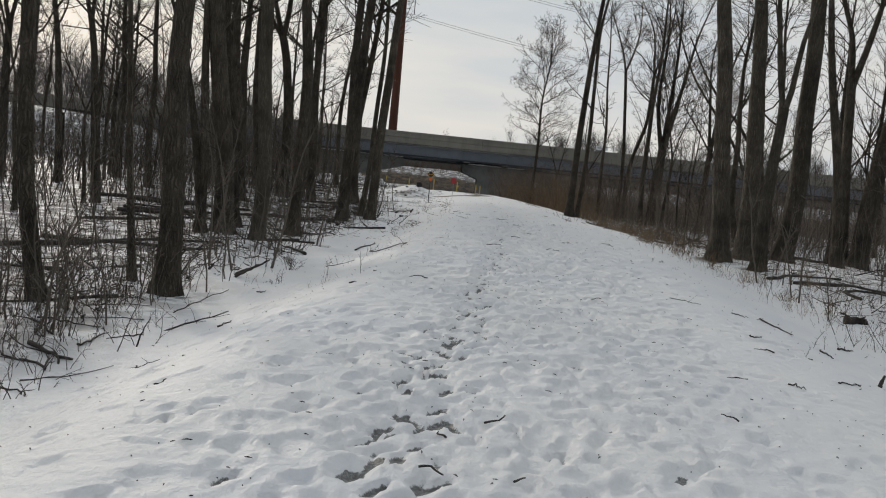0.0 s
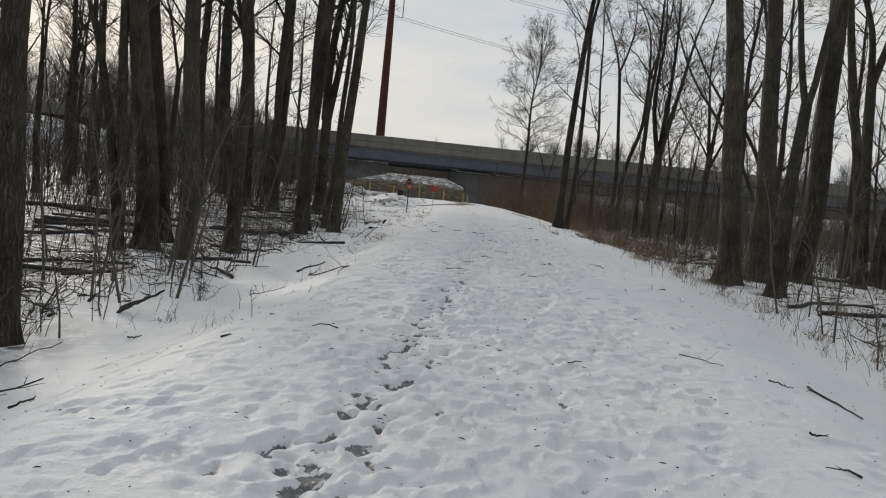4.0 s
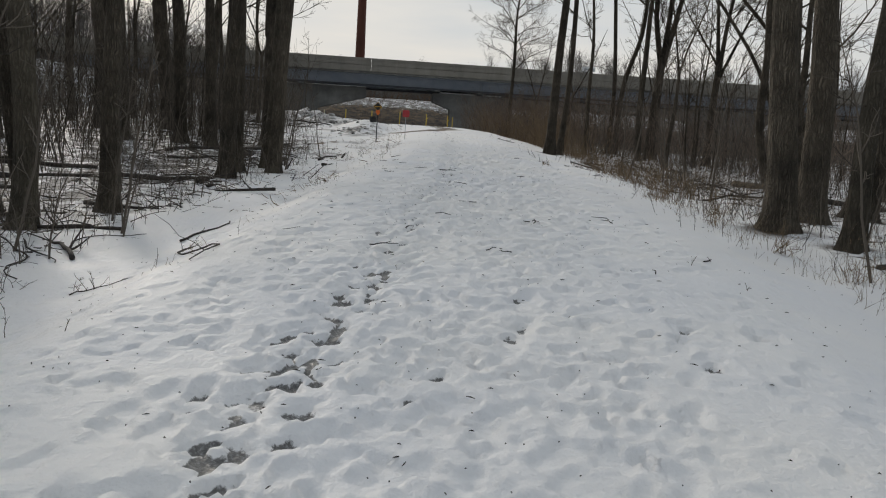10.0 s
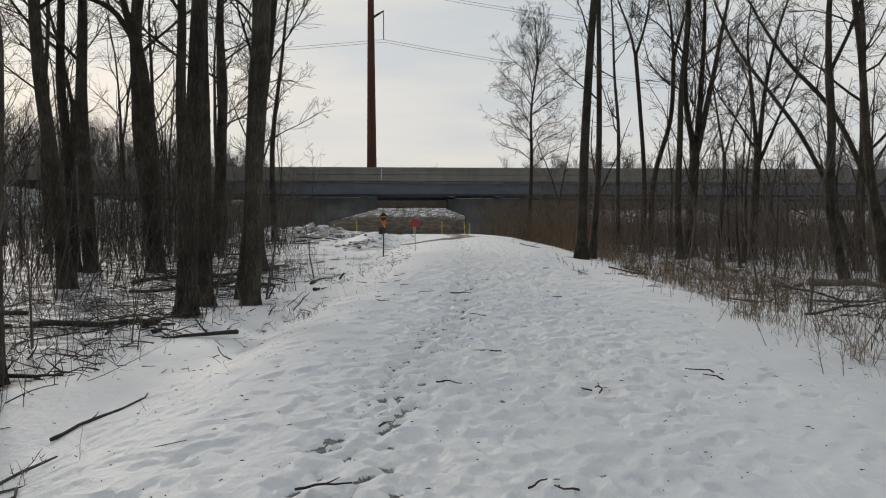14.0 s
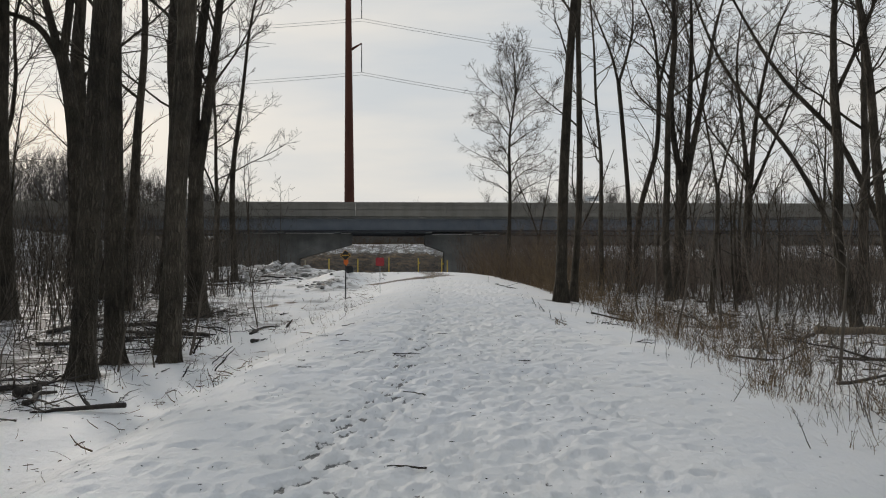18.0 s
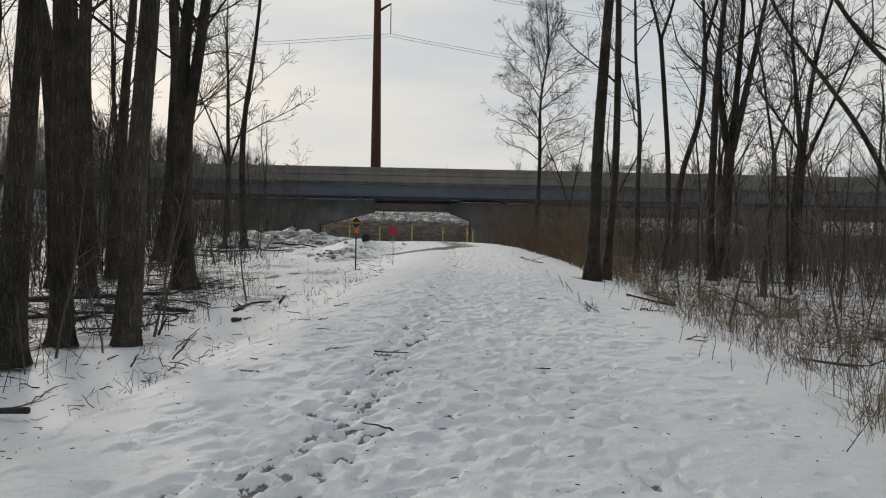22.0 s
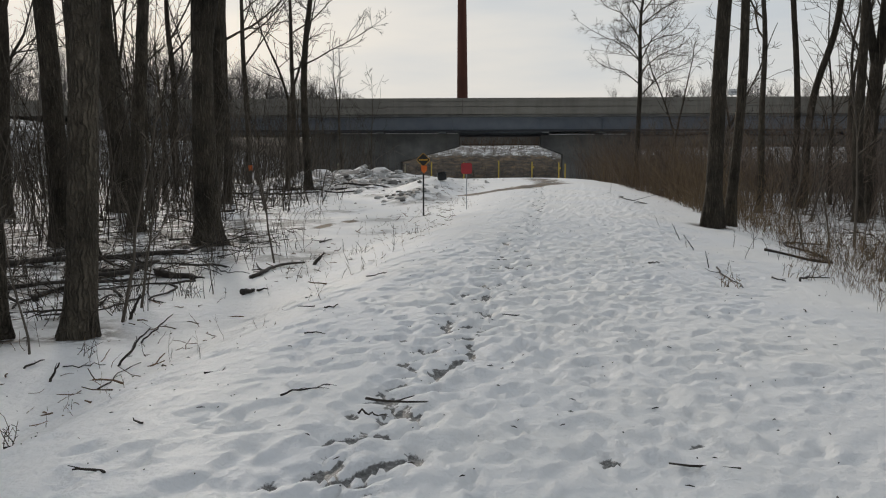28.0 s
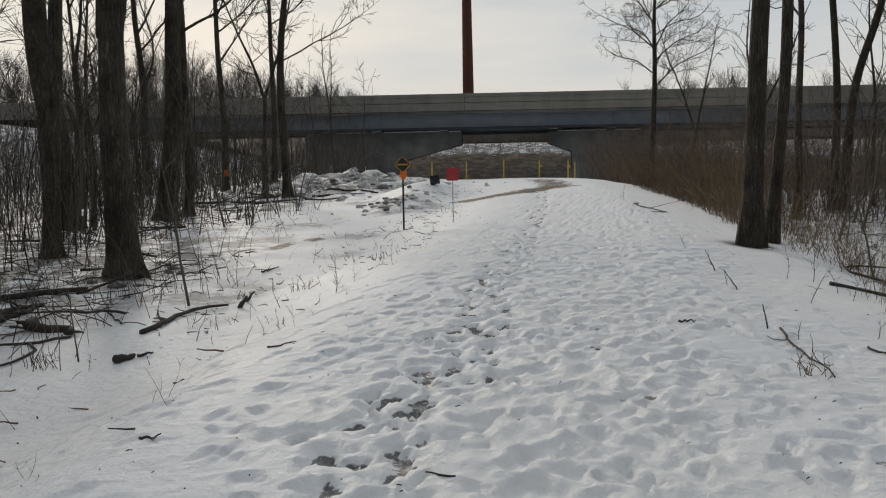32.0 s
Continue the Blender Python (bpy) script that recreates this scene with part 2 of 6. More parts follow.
WOOD_WET = plain_material("dark_wet_wood", (0.018, 0.014, 0.011), (0.06, 0.047, 0.036), 0.75, 8.0, 0.6, 0, (1, 1, 0.3), 0.02)
CONCRETE = concrete_material("parapet_concrete", (0.225, 0.207, 0.175), (0.275, 0.254, 0.217), 0.12)
PIER_CONCRETE = concrete_material("pier_concrete", (0.17, 0.168, 0.156), (0.27, 0.265, 0.245), 0.45)
STEEL_BLUE = plain_material("blue_grey_painted_steel", (0.19, 0.215, 0.25), (0.27, 0.295, 0.325), 0.55, 0.8, 0.05)
STEEL_DARK_SHADED = plain_material("dark_shaded_steel", (0.03, 0.032, 0.036), (0.06, 0.062, 0.068), 0.6, 2.0, 0.05)
RUST = plain_material("weathering_steel", (0.075, 0.026, 0.016), (0.15, 0.052, 0.03), 0.85, 1.2, 0.2, 0.0, (1, 1, 0.15))
YELLOW = plain_material("yellow_paint", (0.62, 0.42, 0.05), (0.78, 0.56, 0.10), 0.5, 5.0, 0.1)
PALE_STAKE = plain_material("pale_yellow_stake", (0.55, 0.50, 0.30), (0.68, 0.62, 0.40), 0.6, 5.0, 0.1)
SIGN_YELLOW = plain_material("sign_yellow", (0.70, 0.36, 0.03), (0.80, 0.46, 0.05), 0.45, 4.0, 0)
SIGN_ORANGE = plain_material("sign_orange", (0.72, 0.14, 0.02), (0.85, 0.20, 0.03), 0.45, 4.0, 0)
SIGN_RED = plain_material("sign_red", (0.36, 0.03, 0.035), (0.46, 0.045, 0.05), 0.5, 4.0, 0)
BLACK = plain_material("black_paint", (0.012, 0.012, 0.012), (0.03, 0.03, 0.03), 0.5, 6.0, 0.1)
GALV = plain_material("galvanised_steel", (0.30, 0.31, 0.32), (0.42, 0.43, 0.44), 0.45, 4.0, 0, 0.6)
WHITE_BOARD = plain_material("white_painted_board", (0.74, 0.74, 0.72), (0.82, 0.82, 0.80), 0.5, 3.0, 0)
ROCK = plain_material("grey_stone", (0.10, 0.095, 0.085), (0.26, 0.25, 0.23), 0.9, 3.0, 0.6, 0, None, 0.03)
ASPHALT = plain_material("asphalt", (0.045, 0.045, 0.047), (0.065, 0.064, 0.062), 0.9, 4.0, 0.3)
WIRE = plain_material("cable_metal", (0.16, 0.16, 0.17), (0.22, 0.22, 0.23), 0.5, 1.0, 0)
SHINGLE = plain_material("insulator_grey", (0.10, 0.10, 0.11), (0.16, 0.16, 0.17), 0.4, 4.0, 0)


# ---- mesh helpers ----
class Tubes:
    """Gathers tapered tubes into one mesh."""

    def __init__(self):
        self.v, self.f, self.n = [], [], 0

    def add(self, pts, radii, sides=6, cap=True, flare=None):
        p = np.asarray(pts, float)
        k = len(p)
        tan = np.gradient(p, axis=0)
        tan /= np.linalg.norm(tan, axis=1)[:, None] + 1e-9
        ref = np.array((0.9, 0.43, 0.1)) if abs(tan[0, 2]) > 0.5 else np.array((0.05, 0.1, 1.0))
        a = np.cross(tan, ref)
        a /= np.linalg.norm(a, axis=1)[:, None] + 1e-9
        b = np.cross(tan, a)
        th = np.arange(sides) * (2 * math.pi / sides)
        r = np.asarray(radii, float)[:, None]
        if flare is not None:
            r = r * flare(th[None, :], np.arange(k)[:, None])
        ring = p[:, None, :] + (r * np.cos(th)[None, :])[:, :, None] * a[:, None, :] + (r * np.sin(th)[None, :])[:, :, None] * b[:, None, :]
        self.v.append(ring.reshape(-1, 3))
        i, j = np.meshgrid(np.arange(k - 1), np.arange(sides), indexing="ij")
        q = np.stack([i * sides + j, i * sides + (j + 1) % sides, (i + 1) * sides + (j + 1) % sides, (i + 1) * sides + j], -1).reshape(-1, 4) + self.n
        self.f.append(q)
        self.n += k * sides
        if cap:
            self.v.append(p[-1:])
            j = np.arange(sides)
            top = self.n - sides
            self.f.append(np.stack([top + j, top + (j + 1) % sides, np.full(sides, self.n), np.full(sides, self.n)], -1))
            self.n += 1
            self.v.append(p[:1])
            low = self.n - 1 - k * sides
            self.f.append(np.stack([low + (j + 1) % sides, low + j, np.full(sides, self.n), np.full(sides, self.n)], -1))
            self.n += 1

    def mesh(self, name, smooth=True):
        me = bpy.data.meshes.new(name)
        if not self.v:
            return me
        v = np.concatenate(self.v)
        f = np.concatenate(self.f)
        tri = f[:, 2] == f[:, 3]
        quads, tris = f[~tri], f[tri][:, :3]
        me.vertices.add(len(v))
        me.vertices.foreach_set("co", v.astype(np.float32).ravel())
        loops = np.concatenate([quads.ravel(), tris.ravel()])
        me.loops.add(len(loops))
        me.loops.foreach_set("vertex_index", loops.astype(np.int32))
        me.polygons.add(len(quads) + len(tris))
        starts = np.concatenate([np.arange(len(quads)) * 4, len(quads) * 4 + np.arange(len(tris)) * 3])
        me.polygons.foreach_set("loop_start", starts.astype(np.int32))
        me.update(calc_edges=True)
        if smooth:
            me.polygons.foreach_set("use_smooth", np.ones(len(me.polygons), bool))
        return me


def empty(name, m, label="", category="", group="", kind=""):
    ob = new(name)
    ob.matrix_basis = m
    ob.empty_display_size = 0.2
    return tagged(ob, label, category, group, kind)


def part_mesh(name, me, material, parent, label="", m=None):
    ob = new(name, me)
    if not me.materials:
        me.materials.append(material)
    if parent is not None:
        ob.parent = parent
    if m is not None:
        ob.matrix_basis = m
    return tagged(ob, label)


def part(name, bm, material, parent, label="", m=None):
    me = bpy.data.meshes.new(name)
    bm.to_mesh(me)
    bm.free()
    return part_mesh(name, me, material, parent, label, m)


def box(bm, lo, hi, bevel=0.0):
    lo, hi = Vector(lo), Vector(hi)
    made = bmesh.ops.create_cube(bm, size=1.0, matrix=Matrix.Translation((lo + hi) / 2) @ Matrix.Diagonal((*(hi - lo), 1)))
    if bevel:
        edges = list({e for v in made["verts"] for e in v.link_edges})
        bmesh.ops.bevel(bm, geom=edges, offset=bevel, segments=2, affect="EDGES")
    return bm


def prism(bm, outline, v0, v1):
    """An outline in (u, z), drawn out from v0 to v1."""
    a = [bm.verts.new((u, v0, z)) for u, z in outline]
    b = [bm.verts.new((u, v1, z)) for u, z in outline]
    bm.faces.new(a)
    bm.faces.new(b[::-1])
    for k in range(len(a)):
        n = (k + 1) % len(a)
        bm.faces.new((a[n], a[k], b[k], b[n]))
    bmesh.ops.recalc_face_normals(bm, faces=bm.faces)
    return bm


# ---- the lie of the land ----
TRAIL_Y = (-60, 0, 15, 30, 47, 60, 70, 87, 100, 140)
TRAIL_X = (0.3, 0.3, 0.2, -0.3, -1.3, -2.9, -4.9, -9.3, -12.0, -16.0)
RISE_Y = (-60, -30, 0, 30, 37, 50, 70, 80, 87, 96, 110, 140)
RISE_Z = (-1.5, -1.0, 0, 1.31, 1.5, 2.05, 2.75, 2.85, 2.85, 2.6, 2.3, 2.3)
FALL_L_Y, FALL_L = (0, 15, 30, 36, 44, 52, 65, 85), (0.78, 0.8, 0.72, 0.6, 0.42, 0.38, 0.2, 0.0)
FALL_R_Y, FALL_R = (0, 17, 26, 45, 60, 85), (0.6, 0.55, 0.3, 0.35, 0.4, 0.4)
BRIDGE = Vector((-14.2, 90.2))
BA = radians(10)


def smooth(a, b, x):
    t = np.clip((x - a) / (b - a), 0, 1)
    return t * t * (3 - 2 * t)


def trail_x(y):
    return np.interp(y, TRAIL_Y, TRAIL_X)


def bumps(x, y):
    """Soft unevenness from a few waves."""
    return (np.sin(x * 1.3 + 1.7 * np.sin(y * 0.45)) * np.sin(y * 0.9 + 0.6 * np.sin(x * 0.7)) * 0.5
            + np.sin(x * 2.9 + y * 1.1 + 2 * np.sin(y * 0.8)) * 0.25 + np.sin(y * 2.3 - x * 1.9 + 1.5 * np.sin(x * 1.1)) * 0.25)


def ground_z(x, y):
    x, y = np.asarray(x, float), np.asarray(y, float)
    u = x - trail_x(y)
    z = np.interp(y, RISE_Y, RISE_Z) - 0.05 * np.minimum(1, (u / 2.5) ** 2)
    z = z - np.where(u < 0, np.interp(y, FALL_L_Y, FALL_L) * smooth(-2.2, -4.8, u), np.interp(y, FALL_R_Y, FALL_R) * smooth(2.2, 5, u) + 0.5 * smooth(6, 16, u))
    off = np.clip((np.abs(u + 0.2) - 2.2) / 2.5, 0, 1)
    z = z + 0.07 * off * bumps(x, y) + 0.012 * bumps(x * 2.1 + 3, y * 2.1)
    # the right shoulder drops sooner near the bridge
    z = z - 0.15 * smooth(0.7, 2.6, u) * smooth(34, 43, y) * (1 - smooth(66, 76, y))
    # ploughed ridges along the left shoulder
    z = z + (0.035 * np.exp(-((u + 2.9 + 0.3 * np.sin(y * 0.7)) / 0.45) ** 2) - 0.03 * np.exp(-((u + 3.8 + 0.35 * np.sin(y * 0.9 + 1)) / 0.4) ** 2)) * (0.5 + 0.8 * bumps(x * 0.7, y * 0.8)) * smooth(2, 8, y) * (1 - smooth(36, 44, y))
    # snow heap beside the side track, and dumped rubble beyond it
    z = z + 0.6 * np.exp(-(((x + 8.9) / 1.2) ** 2 + ((y - 62.5) / 2.6) ** 2)) + 0.35 * np.exp(-(((x + 8.2) / 0.8) ** 2 + ((y - 58.5) / 1.8) ** 2))
    rub = np.exp(-(((x + 15) / 4.5) ** 2 + ((y - 70) / 6.0) ** 2))
    z = z + rub * (0.55 + 0.35 * bumps(x * 1.4, y * 1.4))
    # highway fill behind and beside the bridge
    dx, dy = x - BRIDGE.x, y - BRIDGE.y
    bu, bv = dx * math.cos(BA) + dy * math.sin(BA), -dx * math.sin(BA) + dy * math.cos(BA)
    rise = np.interp(bu, (-60, -34, -30, -19, -13, -10, -7.5), (7.2, 7.2, 6.9, 5.5, 4.3, 3.5, 2.9))
    z = z + np.maximum(rise - z, 0) * smooth(-7.5, -11, bu) * smooth(-15, -3, bv)
    fill = smooth(66, 80, bu) * smooth(-17, -2, bv)
    bank = smooth(8, 22, bv) * 0.45 + smooth(42, 95, bv) * 0.55
    z = z * (1 - fill) + 7.2 * fill
    return z * (1 - bank) + 10.5 * bank


def gz(x, y):
    return float(ground_z(x, y))


def fine_axis(lo, hi, step, out_lo, out_hi, grow=1.16, cap=1e9, reach=30):
    mid = list(np.arange(lo, hi + step / 2, step))
    s, v, left = step, lo, []
    while v > out_lo:
        s = min(s * grow, cap if v > lo - 30 else 1e9)
        v -= s
        left.append(v)
    s, v, right = step, mid[-1], []
    while v < out_hi:
        s = min(s * grow, cap if v < mid[-1] + reach else 1e9)
        v += s
        right.append(v)
    return np.array(left[::-1] + mid + right)


def build_ground():
    rng = np.random.default_rng(5)
    xs = fine_axis(-4.5, 3.0, 0.028, -2500, 2500, 1.2, 0.42)
    ys = fine_axis(3.4, 45.0, 0.038, -400, 3000, 1.05, 0.3, 80)
    X, Y = np.meshgrid(xs, ys)
    Z = ground_z(X, Y)
    wet_shade, hollow, rim = np.zeros_like(Z), np.zeros_like(Z), np.zeros_like(Z)

    def dent(px, py, ang, length, width, depth, slush):
        i0, i1 = np.searchsorted(ys, (py - 0.5, py + 0.5))
        j0, j1 = np.searchsorted(xs, (px - 0.5, px + 0.5))
        if i1 <= i0 or j1 <= j0:
            return
        dx, dy = X[i0:i1, j0:j1] - px, Y[i0:i1, j0:j1] - py
        a = dx * math.sin(ang) + dy * math.cos(ang)
        c = dx * math.cos(ang) - dy * math.sin(ang)
        th = np.arctan2(c / width, a / length)
        ph = px * 37.0 + py * 11.0
        r = np.sqrt((a / length) ** 2 + (c / width) ** 2) * (1 + 0.13 * np.sin(3 * th + ph) + 0.09 * np.sin(5 * th + 2.3 * ph) + 0.05 * np.sin(9 * th + ph))
        w = 1 / (1 + np.exp(np.minimum((r - 1.0) * 23.0, 60)))
        np.maximum(hollow[i0:i1, j0:j1], depth * w * (1.0 + 0.2 * a / length), out=hollow[i0:i1, j0:j1])
        np.maximum(rim[i0:i1, j0:j1], depth * 0.35 * np.exp(-((r - 1.35) / 0.25) ** 2), out=rim[i0:i1, j0:j1])
        if slush:
            wet_shade[i0:i1, j0:j1] = np.maximum(wet_shade[i0:i1, j0:j1], slush / (1 + np.exp(np.minimum((r - 0.92) * 16.0, 60))))

    # trampled, thawed and refrozen lumps: rounded cells with sharp hollows between
    def cells(gx, gy, seed):
        i, j = np.floor(gx), np.floor(gy)
        best = np.full(gx.shape, 9.0)
        for a in (-1, 0, 1):
            for c in (-1, 0, 1):
                ci, cj = i + a, j + c
                h = np.sin(ci * 127.1 + cj * 311.7 + seed) * 437.585453
                k = np.sin(ci * 269.5 + cj * 183.3 + seed * 1.7) * 246.346345
                best = np.minimum(best, np.hypot(ci + (h - np.floor(h)) - gx, cj + (k - np.floor(k)) - gy))
        return best

    i0, i1 = np.searchsorted(ys, (-1.0, 76.0))
    j0, j1 = np.searchsorted(xs, (-19.0, 6.0))
    sx, sy = X[i0:i1, j0:j1], Y[i0:i1, j0:j1]
    su = sx - trail_x(sy)
    worn = np.exp(-(((su + 0.35) / 1.75) ** 4)) * (0.75 + 0.25 * bumps(sx * 0.8, sy * 0.6)) * (1 - 0.35 * smooth(36, 46, sy)) * (1 - 0.8 * smooth(47, 56, sy)) * (1 - 0.6 * smooth(-0.7, -1.5, su))
    lump = np.minimum(cells(sx / 0.23 + 0.4 * np.sin(sy * 2.2), sy / 0.30 + 0.3 * np.sin(sx * 2.9), 3.0), 0.9)
    small = np.minimum(cells(sx / 0.125 + 0.3 * np.sin(sy * 5.1), sy / 0.16, 8.0), 0.9)
    Z[i0:i1, j0:j1] += worn * (0.024 * (lump - 0.45) + 0.032 * (small - 0.45))
    rub = np.exp(-(((sx + 13.5) / 4.5) ** 2 + ((sy - 66) / 5.0) ** 2)) + np.exp(-(((sx + 8.6) / 1.0) ** 2 + ((sy - 59.0) / 2.2) ** 2)) * 0.5
    Z[i0:i1, j0:j1] += rub * (0.17 * (0.4 - np.minimum(cells(sx / 0.9, sy / 1.1, 21.0), 0.8)) + 0.16 * (0.4 - np.minimum(cells(sx / 0.4, sy / 0.5, 5.0), 0.8)))
    # the worn line of prints
    y = 2.6
    side = 1
    line_y = (0, 4.5, 6.5, 8.6, 11, 14, 15.5, 18, 19.2, 21.4, 24.6, 26.2, 27.2, 29.5, 32.2, 33.5, 35.6, 36.8, 39.9, 41.8, 45.7, 60, 75)
    line_x = (-0.5, -0.6, -0.75, -0.71, -0.71, -0.69, -0.8, -0.77, -0.77, -0.97, -1.05, -1.13, -0.98, -1.21, -1.37, -1.42, -1.72, -1.63, -2.0, -2.2, -2.42, -4.2, -7.0)
    while y < 62:
        cx = np.interp(y, line_y, line_x)
        far = np.interp(y, (17, 22, 27, 42, 55), (1.0, 0.85, 1.0, 0.95, 0.7))
        for k in range(3):
            px, py, an = cx + side * 0.12 + rng.normal(0, 0.09), y + rng.normal(0, 0.11), rng.normal(0.1, 0.4)
            dent(px, py, an, rng.uniform(0.16, 0.22), rng.uniform(0.10, 0.14), rng.uniform(0.018, 0.03), 0)
            dent(px, py - 0.01, an, rng.uniform(0.09, 0.14), rng.uniform(0.035, 0.06), rng.uniform(0.055, 0.08), rng.choice((1.15, 1.0, 0.9, 0.7)) * far)
        side = -side
        y += rng.uniform(0.18, 0.27)
    # single deep prints trodden through to the slush
    for spots in (((-1.42, 4.40), (-1.39, 5.74), (-2.10, 5.25), (-0.38, 6.65), (-0.39, 5.68), (-0.43, 4.58), (-2.49, 7.44), (0.23, 5.32), (-0.61, 5.58), (-0.70, 7.37), (-1.38, 7.23), (-0.55, 7.93), (0.42, 8.06), (-2.47, 9.50), (-1.21, 8.54), (-0.48, 9.20)),
                  ((-0.73, 15.70), (-0.80, 15.18), (-0.77, 14.76), (1.83, 16.87), (0.58, 16.48), (0.51, 16.15), (0.09, 15.08), (-0.92, 17.18), (-0.73, 17.74), (0.54, 17.49), (1.85, 15.85), (2.41, 16.86)),
                  ((-1.60, 25.84), (-1.14, 26.10), (-0.31, 25.99), (1.12, 26.49), (-0.32, 28.02), (-0.97, 27.86), (0.63, 28.20), (-0.92, 30.05), (-1.50, 31.31), (-1.32, 30.49), (-1.25, 31.87), (-1.24, 30.83), (-0.73, 32.67), (-1.34, 29.82), (0.02, 30.18), (1.30, 32.35)),
                  ((-2.09, 34.61), (-1.75, 34.25), (-1.43, 34.37), (-1.59, 34.95), (-1.33, 36.66), (-1.87, 36.37), (-1.80, 41.54))):
        for px, py in spots:
            an = rng.normal(0.0, 0.35)
            dent(px, py + 0.03, an, rng.uniform(0.19, 0.24), rng.uniform(0.12, 0.15), 0.025, 0)
            dent(px, py, an, rng.uniform(0.11, 0.14), rng.uniform(0.045, 0.065), rng.uniform(0.065, 0.08), rng.choice((1.0, 0.85, 0.7)))
    # scattered prints over the trodden width, melted wide
    for k in range(4200):
        y = rng.uniform(1.5, 60)
        cx = trail_x(y) + (rng.normal(-0.05, 0.8) if k % 2 else rng.uniform(-2.2, 1.6))
        an = rng.normal(-0.1, 0.5)
        dent(cx, y, an, rng.uniform(0.10, 0.17), rng.uniform(0.05, 0.10), rng.uniform(0.012, 0.03), 0)
        if rng.random() < 0.35:
            dent(cx, y - 0.02, an, rng.uniform(0.06, 0.11), rng.uniform(0.03, 0.05), rng.uniform(0.04, 0.055), rng.choice((0.9, 0.6)) if rng.random() < 0.13 else 0)
    for k in range(1500):
        y = rng.uniform(2, 50)
        cx = trail_x(y) + (rng.uniform(-4.2, -1.6) if k % 3 else rng.uniform(1.2, 2.6))
        dent(cx, y, rng.normal(0.0, 0.6), rng.uniform(0.10, 0.18), rng.uniform(0.06, 0.11), rng.uniform(0.006, 0.02), 0)
    Z += (rim * (hollow < 0.5 * rim.max()) - hollow) * (1 - 0.4 * smooth(35, 44, Y))
    core = np.exp(-(((X - trail_x(Y) - 0.1) / 1.9) ** 4))
    near = core * (Y > -2) * (Y < 66)
    Z += near * 0.010 * bumps(X * 6.0 + 1.3, Y * 4.6) + near * 0.006 * bumps(X * 11.0, Y * 8.3 + 2)
    # leaf litter and bare ground among the trees
    U = X - trail_x(Y)
    litter = np.where(U < 0, smooth(-5.6, -8.6, U) * 0.8, smooth(4.6, 9.0, U) * 0.42)
    litter = np.maximum(litter, smooth(-4.5, -6.2, U) * 0.62 * (1 - smooth(13, 18, Y)))
    litter = np.where(Y > 50, np.where(U < 0, smooth(-9, -13, U) * 0.7, smooth(3.4, 7.5, U) * 0.5), litter)
    # thin spots with dead stalks and earth showing in the clearing
    thin_spot = smooth(0.12, 0.5, bumps(X * 0.9 + 2, Y * 0.7)) * smooth(-3.8, -5.2, U) * smooth(34, 40, Y) * (1 - smooth(58, 66, Y))
    np.maximum(litter, 0.6 * thin_spot, out=litter)
    for tx, ty, tr in TRUNKS:
        np.maximum(litter, 1.15 * np.exp(-(((X - tx) / (tr * 2.6)) ** 2 + ((Y - ty) / (tr * 2.6)) ** 2) ** 2), out=litter)
    BU = (X - BRIDGE.x) * math.cos(BA) + (Y - BRIDGE.y) * math.sin(BA)
    BV = -(X - BRIDGE.x) * math.sin(BA) + (Y - BRIDGE.y) * math.cos(BA)
    np.maximum(litter, np.where(BV > 3, np.where(BV < 14.5, 1.4, 0.75), 0) * (BV < 120), out=litter)
    np.maximum(litter, smooth(-14, -20, BU) * 0.38 * (BV > -20), out=litter)
    np.maximum(litter, 0.9 * np.exp(-(((X + 14) / 4.0) ** 2 + ((Y - 66.5) / 5.0) ** 2)), out=litter)
    np.maximum(litter, 0.9 * np.exp(-(((X + 8.7) / 0.7) ** 2 + ((Y - 58.0) / 1.2) ** 2)), out=litter)
    mud = np.where((BV > 3) & (BV < 21), 0.85, 0.0) * smooth(2.5, 5, BV) * (1 - smooth(15.0, 19.5, BV))

    def muddy(x0, y0, x1, y1, w, k):
        t = np.clip(((X - x0) * (x1 - x0) + (Y - y0) * (y1 - y0)) / ((x1 - x0) ** 2 + (y1 - y0) ** 2), 0, 1)
        d = np.hypot(X - x0 - t * (x1 - x0), Y - y0 - t * (y1 - y0))
        np.maximum(mud, k * np.exp(-(d / w) ** 2), out=mud)

    muddy(-6.4, 59.0, -5.2, 60.6, 0.8, 0.95)
    muddy(-5.2, 60.6, -4.2, 64.5, 0.9, 0.75)
    muddy(-4.2, 64.5, -6.0, 72.0, 1.3, 0.6)
    muddy(-7.7, 49.1, -8.5, 47.4, 0.22, 0.85)
    muddy(-8.5, 47.4, -9.8, 45.0, 0.2, 0.42)
    muddy(-7.4, 50.2, -7.0, 57.0, 0.2, 0.45)
    muddy(-8.6, 56.8, -8.4, 58.2, 0.5, 0.55)
    me = bpy.data.meshes.new("ground")
    ny, nx = X.shape
    me.vertices.add(nx * ny)
    me.vertices.foreach_set("co", np.stack([X, Y, Z], -1).astype(np.float32).ravel())
    i, j = np.meshgrid(np.arange(ny - 1), np.arange(nx - 1), indexing="ij")
    q = np.stack([i * nx + j, i * nx + j + 1, (i + 1) * nx + j + 1, (i + 1) * nx + j], -1).reshape(-1, 4)
    me.loops.add(q.size)
    me.loops.foreach_set("vertex_index", q.astype(np.int32).ravel())
    me.polygons.add(len(q))
    me.polygons.foreach_set("loop_start", (np.arange(len(q)) * 4).astype(np.int32))
    me.update(calc_edges=True)
    me.polygons.foreach_set("use_smooth", np.ones(len(q), bool))
